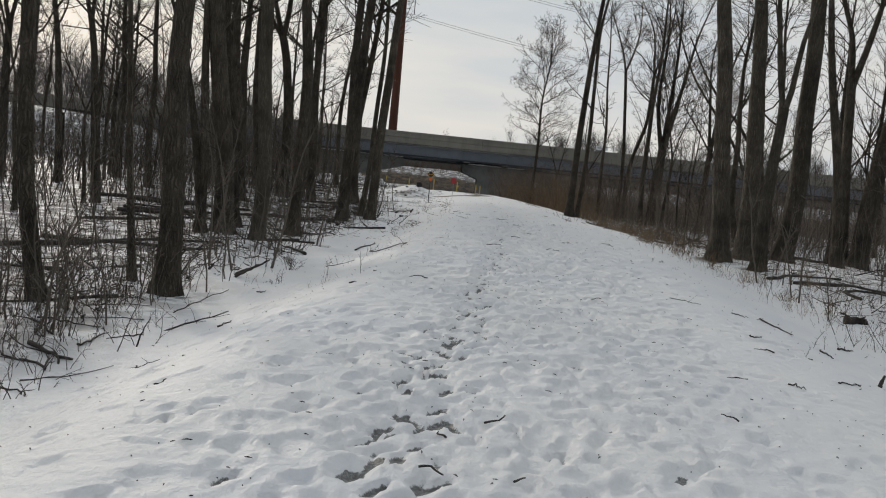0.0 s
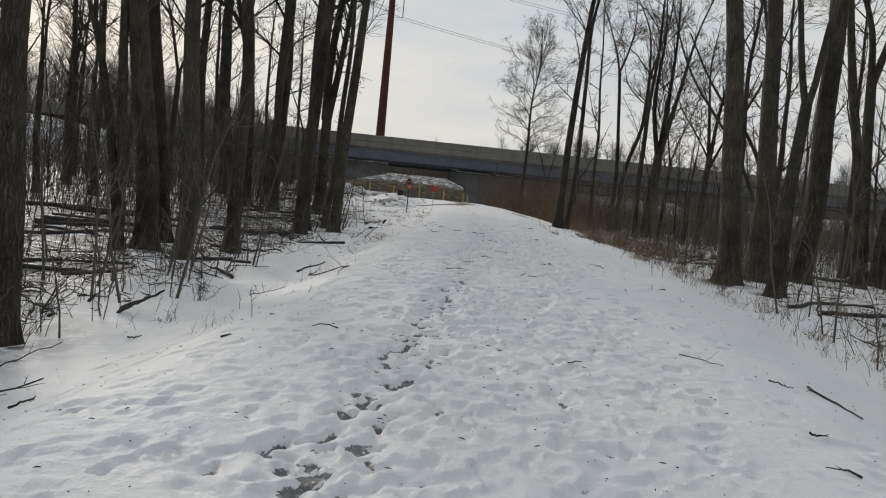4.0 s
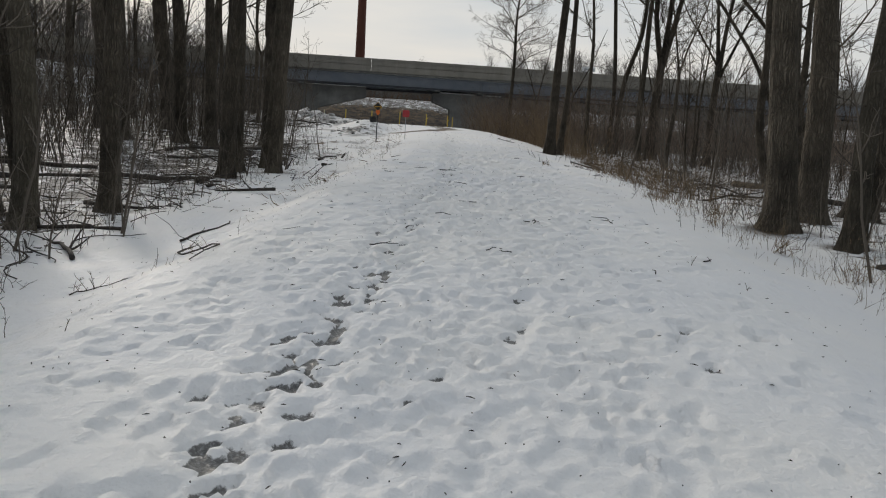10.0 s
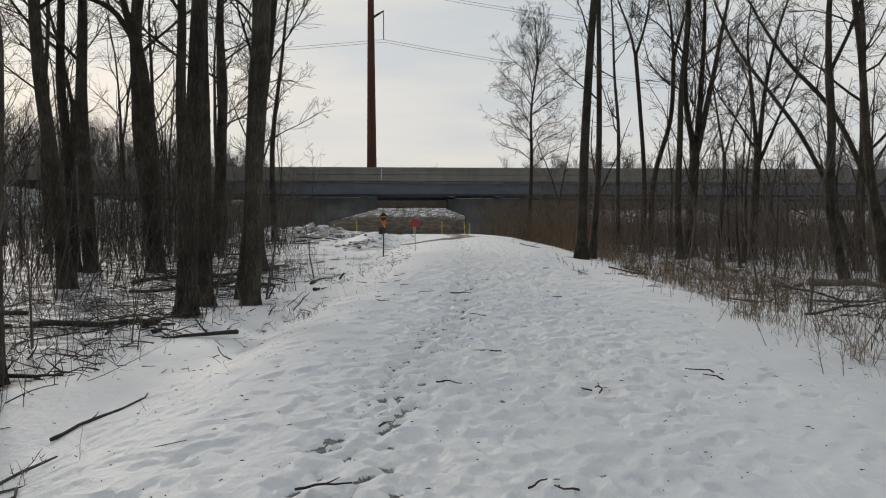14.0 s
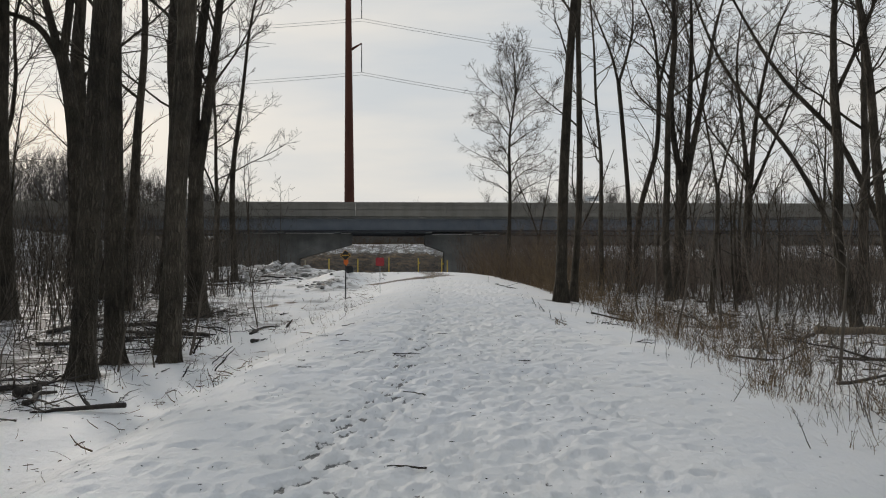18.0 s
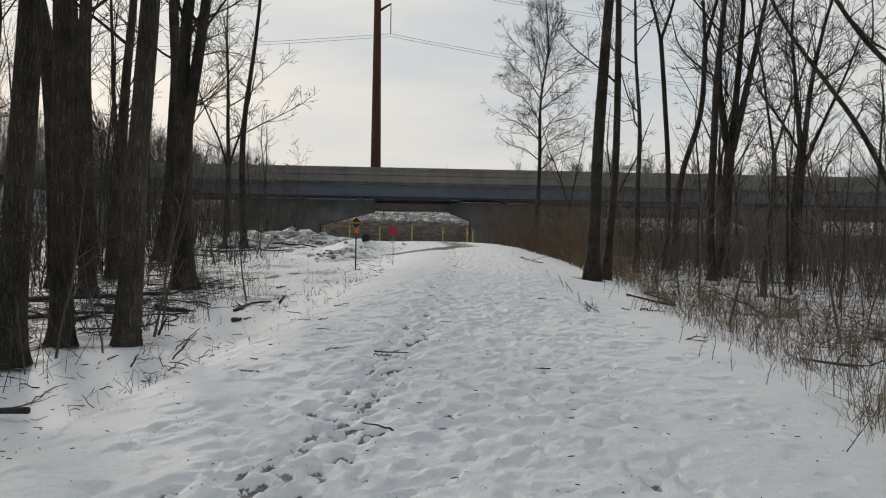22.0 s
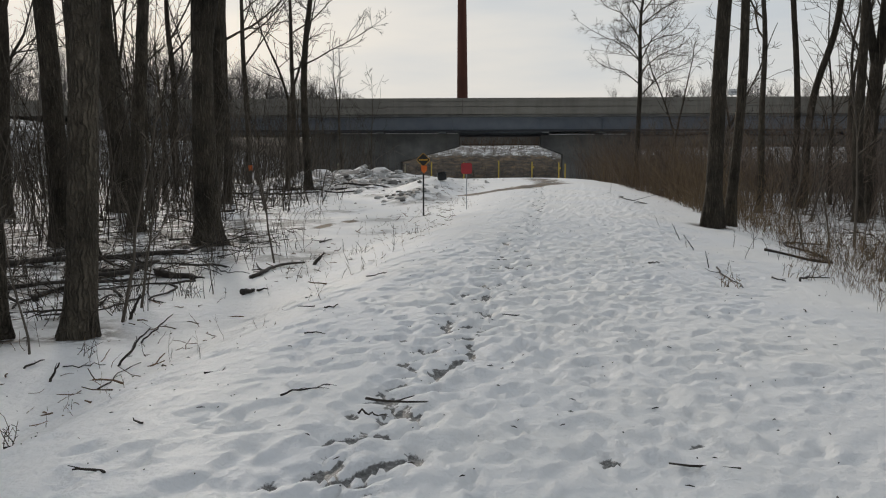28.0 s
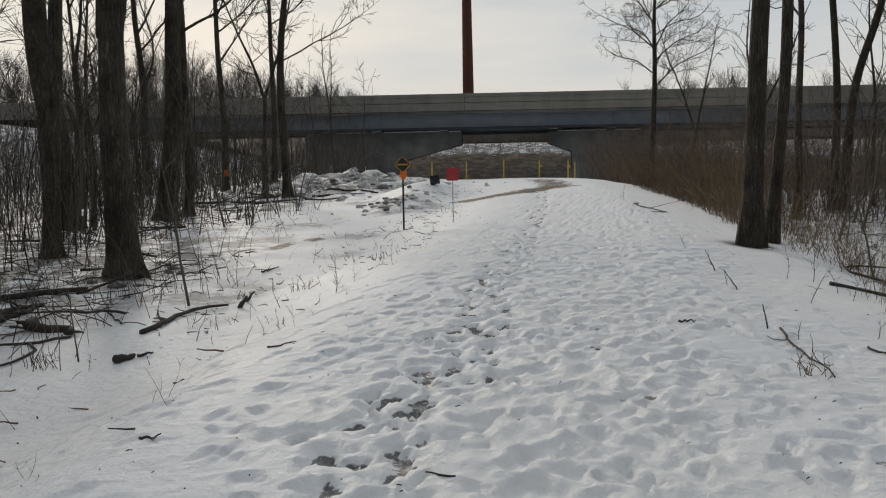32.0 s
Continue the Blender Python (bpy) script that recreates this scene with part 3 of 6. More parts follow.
    for name, a in (("wet_shade", wet_shade), ("litter", litter), ("mud", mud)):
        at = me.attributes.new(name, "FLOAT", "POINT")
        at.data.foreach_set("value", a.astype(np.float32).ravel())
    me.materials.append(SNOW)
    return tagged(new("ground", me), "snow-covered ground with trodden footprints and leaf litter under trees", "ground", "", "structure")




# ---- bridge ----
def build_bridge():
    root = empty("highway_bridge", pose(BRIDGE.x, BRIDGE.y, 0, 0, 0, 10), "concrete and blue-grey steel highway bridge over a snowy trail", "bridge", "", "structure")
    for k in range(-13, 12):
        u0, u1 = k * 7.2 + 0.6, (k + 1) * 7.2 + 0.585
        bm = prism(bmesh.new(), [(u0, 7.36), (u1, 7.36), (u1, 7.86), (u0, 7.86)], 0.0, 0.42)
        prism(bm, [(u0, 7.86), (u1, 7.86), (u1, 7.9), (u0, 7.9)], 0.10, 0.36)
        prism(bm, [(u0, 7.9), (u1, 7.9), (u1, 8.24), (u0, 8.24)], 0.04, 0.38)
        prism(bm, [(u0, 8.24), (u1, 8.24), (u1, 8.27), (u0, 8.27)], 0.10, 0.36)
        prism(bm, [(u0, 8.27), (u1, 8.27), (u1, 8.5), (u0, 8.5)], 0.06, 0.36)
        part("parapet_panel", bm, CONCRETE, root)
    bm = prism(bmesh.new(), [(-26, 7.2), (72, 7.2), (72, 7.34), (-26, 7.34)], 0.15, 13.6)
    part("deck", bm, PIER_CONCRETE, root)
    part("road_surface", box(bmesh.new(), (-100, 0.45, 7.345), (86, 13.2, 7.42)), ASPHALT, root)
    part("far_parapet", box(bmesh.new(), (-26, 13.2, 7.36), (72, 13.6, 8.3)), CONCRETE, root)
    for g, v in enumerate((1.0, 4.3, 7.2, 10.1, 12.8)):
        low = (6.32, 6.1, 6.6, 6.6, 6.6)[g]
        bm = box(bmesh.new(), (-26, v - 0.02, low), (72, v + 0.02, 7.19))
        box(bm, (-26, v - 0.2, 7.14), (72, v + 0.2, 7.195))
        girder = part("girder", bm, STEEL_BLUE, root)
        # the flange's dark colour takes in the shade under the girder
        part("bottom_flange", box(bmesh.new(), (-26, v - 0.24, low - 0.13), (72, v + 0.24, low - 0.002), 0.006), STEEL_DARK_SHADED, girder, "bottom flange of the girder, its dark colour including shade")
        if g < 2:
            for u in (-24.0, -15.8, -7.75, -0.2, 3.05, 10.6, 18.4, 26.2, 34.0, 42.0, 50.0):
                u += g * 1.7
                part("stiffener", box(bmesh.new(), (u - 0.05, v - 0.2, low), (u + 0.05, v - 0.02, 7.13)), STEEL_BLUE, girder)
    t = Tubes()
    t.add([(u, 0.55, 6.2 + 0.02 * math.sin(u)) for u in np.linspace(-26, 72, 60)], [0.05] * 60, 6)
    part_mesh("drain_pipe", t.mesh("drain_pipe"), STEEL_DARK_SHADED, root)
    for u in (-5.4, -0.9, 6.5, 10.4, -9.0):
        part("bearing", box(bmesh.new(), (u - 0.25, 0.8, 6.08), (u + 0.25, 1.25, 6.19), 0.01), GALV, root)
    for u0, u1 in ((-8.4, -5.7), (-5.1, -1.2), (-0.6, 0.2), (6.8, 10.1), (10.7, 12.4)):
        part("snow_strip", box(bmesh.new(), (u0, 1.86, 6.0 if u0 > 5 else 6.085), (u1, 2.4, 6.055 if u0 > 5 else 6.14), 0.015), SNOW, root, "strip of snow on the pier cap")
    # piers with cantilevered caps
    part("pier", prism(bmesh.new(), [(-10.6, 0.5), (-4.0, 0.5), (-4.0, 4.05), (-3.5, 4.2), (0.26, 5.2), (0.26, 6.08), (-10.6, 6.08)], 1.9, 3.7), PIER_CONCRETE, root)
    part("pier", prism(bmesh.new(), [(7.8, 0.5), (13.4, 0.5), (13.4, 5.95), (6.2, 5.95), (6.2, 5.2), (7.8, 4.6)], 1.9, 3.7), PIER_CONCRETE, root)
    for u in (30.0, 50.0):
        part("pier", prism(bmesh.new(), [(u, 0.2), (u + 5.5, 0.2), (u + 5.5, 6.0), (u - 1.6, 6.0), (u - 1.6, 5.2), (u, 4.6)], 0.9, 3.0), PIER_CONCRETE, root)
    part("abutment", prism(bmesh.new(), [(-27.5, 1.0), (-25.4, 1.0), (-25.4, 7.19), (-27.5, 7.19)], 0.5, 13.4), PIER_CONCRETE, root)
    # the second carriageway behind
    twin = empty("highway_bridge", pose(BRIDGE.x, BRIDGE.y, 0, 0, 0, 10), "second concrete carriageway bridge behind the first", "bridge", "", "structure")
    part("girder", box(bmesh.new(), (-26, 28, 6.35), (72, 28.6, 7.2)), PIER_CONCRETE, twin)
    part("deck", box(bmesh.new(), (-26, 27.7, 7.2), (72, 38, 7.4)), PIER_CONCRETE, twin)
    part("far_girder", box(bmesh.new(), (-26, 37, 6.35), (72, 37.6, 7.2)), PIER_CONCRETE, twin)
    part("parapet_panel", box(bmesh.new(), (-26, 27.7, 7.4), (72, 28.1, 8.2)), CONCRETE, twin)
    for u in (-9.0, 16.0, 40.0):
        part("pier", prism(bmesh.new(), [(u, 0.5), (u + 4, 0.5), (u + 4, 6.34), (u, 6.34)], 28.6, 30.2), PIER_CONCRETE, twin)


build_bridge()


def bridge_board(u, w, low, high, label):
    """A small white board standing up from the parapet on two steel straps."""
    root = empty("road_board", pose(BRIDGE.x + u * math.cos(BA), BRIDGE.y + u * math.sin(BA), 8.5, 0, 0, 10), label, "road sign")
    part("board", box(bmesh.new(), (-w / 2, 0.17, low), (w / 2, 0.195, high), 0.006), WHITE_BOARD, root)
    for k in (-1, 1):
        part("strap", box(bmesh.new(), (k * w * 0.3 - 0.025, 0.2, 0.0), (k * w * 0.3 + 0.025, 0.212, high - 0.04)), GALV, root)
    part("line", box(bmesh.new(), (-w * 0.36, 0.164, (low + high) / 2 - 0.05), (w * 0.36, 0.169, (low + high) / 2 + 0.03)), GALV, root, "grey bar of lettering too far off to read")


bridge_board(19.7, 1.2, 0.14, 0.55, "white rectangular board above the bridge parapet")
bridge_board(31.2, 0.3, 0.1, 0.58, "narrow white marker board above the bridge parapet")


# ---- power pole ----
def build_pole():
    px, py = -22.1, 130.0
    z0 = gz(px, py)
    root = empty("power_pole", pose(px, py, z0), "tall rust-brown weathering-steel power pole with three arms", "power pole")
    t = Tubes()
    hs = np.linspace(0, 39.6, 14)
    t.add([(-0.0055 * h, 0, h) for h in hs], 0.69 - 0.0105 * hs, 12)
    part_mesh("shaft", t.mesh("shaft", False), RUST, root)
    wires = []
    for za, zt, zi in ((30.5, 31.5, 27.9), (36.8, 38.4, 34.6), (42.7, 44.5, 40.9)):
        if za - z0 > 39.5:
            za, zt = z0 + 39.0, z0 + 40.6
        arm = Tubes()
        h = za - z0
        arm.add([(-0.0055 * h, 0, h), (0.65, 0.1, h + (zt - za) * 0.5), (1.48, 0.2, zt - z0)], [0.2, 0.15, 0.1], 8)
        am = part_mesh("crossarm", arm.mesh("crossarm"), RUST, root)
        ins = Tubes()
        hi, lo = zt - z0 - 0.05, zi - z0
        n = 26
        ins.add([(1.45, 0.2, hi + (lo - hi) * k / n) for k in range(n + 1)], [0.05 if k % 2 else 0.085 for k in range(n + 1)], 6)
        part_mesh("insulator", ins.mesh("insulator"), SHINGLE, am)
        wires.append(lo + z0)
    for zi in wires:
        for off in (0.0, 0.35):
            wt_ = Tubes()
            pts = []
            for s in np.linspace(0, 1, 40):
                pts.append((px + 1.45 - 190 * s, py + 0.2 - 38 * s + off, zi - 0.25 * (off > 0) - 4 * 7.0 * s * (1 - s) * 0.9 + 4.5 * s))
            wt_.add(pts, [0.022] * 40, 4)
            pts = []
            for s in np.linspace(0, 1, 40):
                pts.append((px + 1.45 + 190 * s, py + 0.2 + 28 * s + off, zi - 0.25 * (off > 0) - 4 * 9.0 * s * (1 - s) + 1.0 * s))
            wt_.add(pts, [0.022] * 40, 4)
            ob = part_mesh("power_line", wt_.mesh("power_line"), WIRE, None)
            tagged(ob, "thin grey overhead power line held by the pole", "cable", "power lines")
    return root


build_pole()


# ---- trees ----
def wander(rng, start, way, length, n, bend=0.12, up=0.0):
    """A wavering line of n points."""
    p, d = np.array(start, float), np.array(way, float)
    d /= np.linalg.norm(d)
    out = [p.copy()]
    for _ in range(n - 1):
        d = d + rng.normal(0, bend, 3) + np.array((0, 0, up))
        d /= np.linalg.norm(d)
        p = p + d * (length / (n - 1))
        out.append(p.copy())
    return np.array(out)


def side_way(rng, along, spread):
    """A way that leaves `along` at an angle of spread."""
    r = rng.normal(0, 1, 3)
    r -= along * (r @ along)
    r /= np.linalg.norm(r) + 1e-9
    return along * math.cos(spread) + r * math.sin(spread)


def grow(rng, tubes, line, radii, depth, per_m, spread, shrink, twig_len, sides, up, t_from=0.2, thin=0.007, dens=1.0):
    """Side branches along a line, down to twigs."""
    seg = np.linalg.norm(np.diff(line, axis=0), axis=1).sum()
    n = max(2, int(seg * per_m * dens * rng.uniform(0.8, 1.2)))
    for s in np.sort(rng.uniform(t_from, 0.98, n)):
        k = s * (len(line) - 1)
        i = min(int(k), len(line) - 2)
        p = line[i] + (line[i + 1] - line[i]) * (k - i)
        d = line[i + 1] - line[i]
        d /= np.linalg.norm(d) + 1e-9
        r = radii[i] + (radii[i + 1] - radii[i]) * (k - i)
        length = max(twig_len * 0.5, seg * shrink * (1.15 - s) * rng.uniform(0.6, 1.25))
        way = side_way(rng, d, spread * rng.uniform(0.7, 1.3))
        m = 4 if depth > 0 else 3
        ln = wander(rng, p, way, length, m, 0.2, up)
        rr = np.linspace(max(thin * 1.2, min(r * 0.62, length * 0.0075 + 0.004)), thin, m)
        tubes[0 if depth > 0 else 1].add(ln, rr, min(sides, 4) if depth > 0 else 3, False)
        if depth > 0:
            grow(rng, tubes, ln, rr, depth - 1, max(1.2, 4.6 / (length + 0.6)) if depth > 1 else 4.6, spread, 0.55, twig_len, max(3, sides - 1), up, 0.12, thin, dens)


def make_tree(x, y, r, lean=(0.0, 0.0), seed=0, height=18.0, fork=None, bark=None, sink=0.12, z=None, label="", group="bare winter trees", limbs=7, first=0.34, fine=2, name="tree", wob=1.0):
    rng = np.random.default_rng(1000 + seed)
    base = gz(x, y) if z is None else z
    root = empty(name, pose(x, y, base), label or "leafless grey-brown tree standing in snow", "tree", group)
    bark = bark or BARK
    TRUNKS.append((x, y, r))
    thin = 0.0042 + 0.00004 * min(max(y, 0), 70)
    dens = 1.1 if y > 40 else 0.9
    n = 22
    trunk_top = height if not fork else fork[0]
    hs = np.concatenate([[-sink, 0.0, 0.12, 0.3, 0.6], np.linspace(1.0, trunk_top, n)])
    ph = rng.uniform(0, 6.3, 4)
    amp = 0.09 * wob * min(1.6, height / 14)
    sway = lambda h, a, b: amp * (math.sin(h * 0.42 + a) - math.sin(a)) + 0.03 * wob * (math.sin(h * 1.3 + b) - math.sin(b))
    line = np.array([(lean[0] * h + sway(h, ph[0], ph[1]), lean[1] * h + sway(h, ph[2], ph[3]), h) for h in hs])
    taper = 1.0 - 0.86 * np.clip(hs / height, 0, 1) ** 1.15 if not fork else 1.0 - 0.3 * np.clip(hs / trunk_top, 0, 1)
    rad = r * taper
    swell = np.interp(hs, (-0.2, 0.0, 0.12, 0.3, 0.7, 1.4), (1.5, 1.38, 1.24, 1.11, 1.03, 1.0))
    lobes, lph = rng.integers(4, 7), rng.uniform(0, 6.3)

    def flare(th, k):
        low = np.exp(-np.maximum(hs[k], 0) / 0.33)
        return swell[k] * (1 + low * 0.20 * np.sin(lobes * th + lph) + 0.035 * np.sin(2 * th + ph[0] + hs[k] * 0.5) + 0.02 * np.sin(5 * th + hs[k] * 2.1))

    t = Tubes()
    t.add(line, rad, 16 if r > 0.15 else 9, True, flare)
    part_mesh("trunk", t.mesh("trunk"), bark, root)
    twigs = Tubes()
    stems = []
    if fork:
        fh, count, spread = fork
        for k in range(count):
            a = ph[0] + k * 2 * math.pi / count + rng.uniform(-0.4, 0.4)
            way = np.array((math.cos(a) * math.sin(spread) + lean[0], math.sin(a) * math.sin(spread) + lean[1], math.cos(spread)))
            length = (height - fh) * rng.uniform(0.75, 1.0)
            sl = wander(rng, line[-1] - np.array((0, 0, 0.15)), way, length, 12, 0.07, 0.02)
            sr = np.linspace(rad[-1] * 0.68, 0.012, 12)
            st = Tubes()
            st.add(sl, sr, 9, False)
            stems.append((st, sl, sr))
    if not fork:
        lo = max(first * height, 1.2)
        for k in range(limbs):
            h = lo + (height * 0.93 - lo) * (k + rng.uniform(0, 0.9)) / limbs
            i = min(np.searchsorted(hs, h), len(hs) - 1)
            a = rng.uniform(0, 2 * math.pi)
            rise = rng.uniform(0.5, 1.0)
            way = np.array((math.cos(a), math.sin(a), rise))
            length = (height - h) * rng.uniform(0.35, 0.62) + 0.8
            sl = wander(rng, line[i], way, length, 9, 0.11, 0.06)
            sr = np.linspace(min(rad[i] * 0.45, 0.009 * length + 0.008), 0.005, 9)
            st = Tubes()
            st.add(sl, sr, 6, False)
            stems.append((st, sl, sr))
        grow(rng, (twigs, twigs), line[-9:], rad[-9:], 1, 1.8, 0.7, 0.5, 0.5, 4, 0.04, 0.0, thin)
    for st, sl, sr in stems:
        grow(rng, (st, twigs), sl, sr, fine, 1.3 if fork else 1.7, 0.62, 0.42, 0.5, 5, 0.035, 0.15, thin, dens)
        part_mesh("limb", st.mesh("limb"), bark, root)
    if twigs.n:
        tagged(part_mesh("crown", twigs.mesh("crown", False), TWIG, root), "", "", "", "stuff")
    return root


def spline(pts, n):
    """A smooth line of n points through a few given ones."""
    p = np.array(pts, float)
    k = np.concatenate([[0], np.cumsum(np.linalg.norm(np.diff(p, axis=0), axis=1))])
    m = np.gradient(p, k, axis=0)
    out = []
    for s in np.linspace(0, k[-1], n):
        i = min(int(np.searchsorted(k, s, "right")) - 1, len(k) - 2)
        h = k[i + 1] - k[i]
        t = (s - k[i]) / h
        out.append((2 * t ** 3 - 3 * t ** 2 + 1) * p[i] + (t ** 3 - 2 * t ** 2 + t) * h * m[i] + (3 * t ** 2 - 2 * t ** 3) * p[i + 1] + (t ** 3 - t ** 2) * h * m[i + 1])
    return np.array(out)


def bent_tree(x, y, r, trunk, stems=(), seed=0, label="", tip=0.03, limbs=5, first=0.3, bark=None, fine=2, dens=1.4, depth=0.0, spread=1.0):
    """A tree whose trunk and main stems bend through a few given (across, height) points."""
    rng = np.random.default_rng(3000 + seed)
    root = empty("tree", pose(x, y, gz(x, y)), label or "leafless grey-brown tree standing in snow", "tree", "bare winter trees")
    bark = bark or BARK
    TRUNKS.append((x, y, r))
    thin = 0.0042 + 0.00004 * y
    ph = rng.uniform(0, 6.3, 3)
    lobes = int(rng.integers(4, 7))

    def lay(points, start_depth):
        return [(a, start_depth + depth * h + 0.12 * math.sin(h * 0.5 + ph[1]) - 0.12 * math.sin(ph[1]), h) for a, h in points]

    line = np.concatenate([[(0, 0, -0.12)], spline(lay([(0.0, 0.0)] + list(trunk), 0.0), 26)])
    hs = line[:, 2]
    rad = np.linspace(r, r * 0.72 if stems else tip, len(hs))
    swell = np.interp(hs, (-0.2, 0.0, 0.15, 0.4, 0.9, 1.6), (1.5, 1.38, 1.22, 1.09, 1.03, 1.0))
    t = Tubes()
    t.add(line, rad, 16 if r > 0.15 else 10, True, lambda th, k: swell[k] * (1 + 0.2 * np.exp(-np.maximum(hs[k], 0) / 0.33) * np.sin(lobes * th + ph[2]) + 0.035 * np.sin(2 * th + ph[0] + hs[k] * 0.5) + 0.02 * np.sin(5 * th + hs[k] * 2.1)))
    part_mesh("trunk", t.mesh("trunk"), bark, root)
    twigs = Tubes()
    lines = []
    for k, (points, r0) in enumerate(stems):
        sl = spline(lay(points, 0.0), 14)
        sl[:, 1] += np.linspace(0, rng.uniform(-0.8, 0.8), 14)
        lines.append((sl, np.linspace(r0, max(tip * 0.6, 0.012), 14), 9))
    for base, br in ([(line, rad)] if not stems else []) + [(a, b) for a, b, c in lines]:
        for k in range(limbs):
            f = first + (0.95 - first) * (k + rng.random()) / limbs
            i = min(int(f * (len(base) - 1)), len(base) - 2)
            a = rng.uniform(0, 2 * math.pi)
            length = ((1.12 - f) * rng.uniform(2.2, 4.6) + 0.5) * spread
            sl = wander(rng, base[i], (math.cos(a), math.sin(a), rng.uniform(0.6, 1.3)), length, 8, 0.12, 0.05)
            lines.append((sl, np.linspace(min(br[i] * 0.45, 0.008 * length + 0.008), 0.005, 8), 6))
    for sl, sr, sides in lines:
        st = Tubes()
        st.add(sl, sr, sides, False)
        grow(rng, (st, twigs), sl, sr, fine, 1.5, 0.62, 0.4, 0.5, 5, 0.035, 0.12, thin, dens)
        part_mesh("limb", st.mesh("limb"), bark, root)
    if not stems:
        grow(rng, (twigs, twigs), line[-8:], rad[-8:], 1, 2.0, 0.7, 0.5, 0.5, 4, 0.04, 0.0, thin)
    tagged(part_mesh("crown", twigs.mesh("crown", False), TWIG, root), "", "", "", "stuff")
    return root


def round_tree(x, y, r, trunk, low, high, reach, limbs, seed, label):
    """A small tree whose limbs fan out and up into a rounded crown."""
    rng = np.random.default_rng(3000 + seed)
    root = empty("tree", pose(x, y, gz(x, y)), label, "tree", "bare winter trees")
    TRUNKS.append((x, y, r))
    line = np.concatenate([[(0, 0, -0.12)], spline([(0, 0, 0)] + [(a, 0.02 * h, h) for a, h in trunk], 26)])
    rad = np.linspace(r, 0.02, len(line))
    t = Tubes()
    t.add(line, rad, 12, True, lambda th, k: (1 + 0.4 * np.exp(-np.maximum(line[k, 2], 0) / 0.35)) * (1 + 0.04 * np.sin(2 * th + line[k, 2])))
    part_mesh("trunk", t.mesh("trunk"), BARK, root)
    twigs = Tubes()
    mid, half = (low + high) / 2, (high - low) / 2
    for k in range(limbs):
        f = (k + rng.random()) / limbs
        h0 = low + 0.1 + (high - 1.6 - low) * f
        i = int(np.argmin(np.abs(line[:, 2] - h0)))
        ht = min(high - 0.2, h0 + (rng.uniform(0.3, 2.6) if f < 0.3 else rng.uniform(0.8, 3.6)) + (0.9 if f > 0.6 else 0))
        out = reach * math.sqrt(max(0.04, 1 - ((ht - mid) / half) ** 2)) * rng.uniform(0.7, 1.0)
        a = k * 2.4 + rng.uniform(-0.5, 0.5)
        way = np.array((math.cos(a), math.sin(a), 0))
        start = line[i]
        sl = spline([start, start + way * out * 0.35 + np.array((0, 0, (ht - h0) * 0.42)), start + way * out * 0.75 + np.array((0, 0, (ht - h0) * 0.66)), np.array((0.15, 0, 0)) + way * out + np.array((0, 0, ht))], 10)
        sl[1:] += np.cumsum(rng.normal(0, 0.025, (9, 3)), axis=0)
        sr = np.linspace(min(rad[i] * 0.5, 0.034), 0.005, 10)
        st = Tubes()
        st.add(sl, sr, 6, False)
        grow(rng, (st, twigs), sl, sr, 2, 1.9, 0.72, 0.52, 0.4, 5, 0.05, 0.1, 0.004, 1.75)
        part_mesh("limb", st.mesh("limb"), BARK, root)
    grow(rng, (twigs, twigs), line[-8:], rad[-8:], 1, 3.0, 0.6, 0.5, 0.4, 4, 0.03, 0.0, 0.0052)
    tagged(part_mesh("crown", twigs.mesh("crown", False), TWIG, root), "", "", "", "stuff")


TRUNKS = []
PALE = "leafless tree with pale smooth bark standing in snow"
THICK = "thick leafless tree with furrowed grey-brown bark in snow"
SLIM = "slender leafless tree beside the snowy trail"
# left of the trail
make_tree(-5.80, 14.20, 0.180, (-0.010, 0.000), 1, 19, label=THICK)
make_tree(-7.10, 12.64, 0.125, (-0.069, -0.03), 2, 15, label=SLIM)
make_tree(-6.80, 15.14, 0.070, (-0.060, -0.03), 3, 9, label=SLIM)
make_tree(-14.9, 29.80, 0.150, (-0.080, -0.04), 4, 15, fork=(6.0, 2, 0.22), label="leafless tree forking into two stems in the woods")
make_tree(-8.65, 24.75, 0.275, (-0.085, -0.04), 5, 20, label=THICK)
make_tree(-8.95, 26.60, 0.180, (-0.070, -0.03), 6, 18)
make_tree(-9.10, 24.20, 0.140, (-0.050, -0.02), 7, 13, label=SLIM)
make_tree(-7.35, 23.70, 0.205, (-0.010, 0.000), 8, 19, bark=BARK_PALE, label=PALE)
make_tree(-7.05, 26.10, 0.185, (-0.010, 0.000), 9, 19, label=THICK)
make_tree(-8.98, 24.10, 0.115, (-0.165, -0.09), 10, 14, fork=(5.0, 2, 0.2), label="leaning leafless tree forking beside thicker trunks")
make_tree(-12.9, 38.80, 0.220, (-0.060, -0.03), 11, 18)
make_tree(-16.2, 51.80, 0.380, (-0.040, -0.02), 12, 20, label=THICK)
bent_tree(-12.3, 43.2, 0.25, ((-0.02, 2.0), (-0.13, 4.6), (-0.43, 6.7), (-0.68, 7.6)), ((((-0.64, 7.4), (-1.51, 8.5), (-2.83, 9.1), (-4.2, 10.2)), 0.11), (((-0.66, 7.4), (-1.28, 9.6), (-1.6, 10.9), (-1.9, 15.5)), 0.13), (((-0.62, 7.4), (-0.42, 9.6), (-0.48, 10.9), (-0.2, 16.5)), 0.14)), 13, "thick leafless tree forking into three bent limbs", limbs=4)
make_tree(-10.47, 41.35, 0.190, (-0.020, -0.01), 14, 19)
make_tree(-14.3, 42.90, 0.230, (-0.027, -0.01), 15, 18)
make_tree(-15.0, 43.20, 0.190, (-0.021, -0.01), 16, 17)
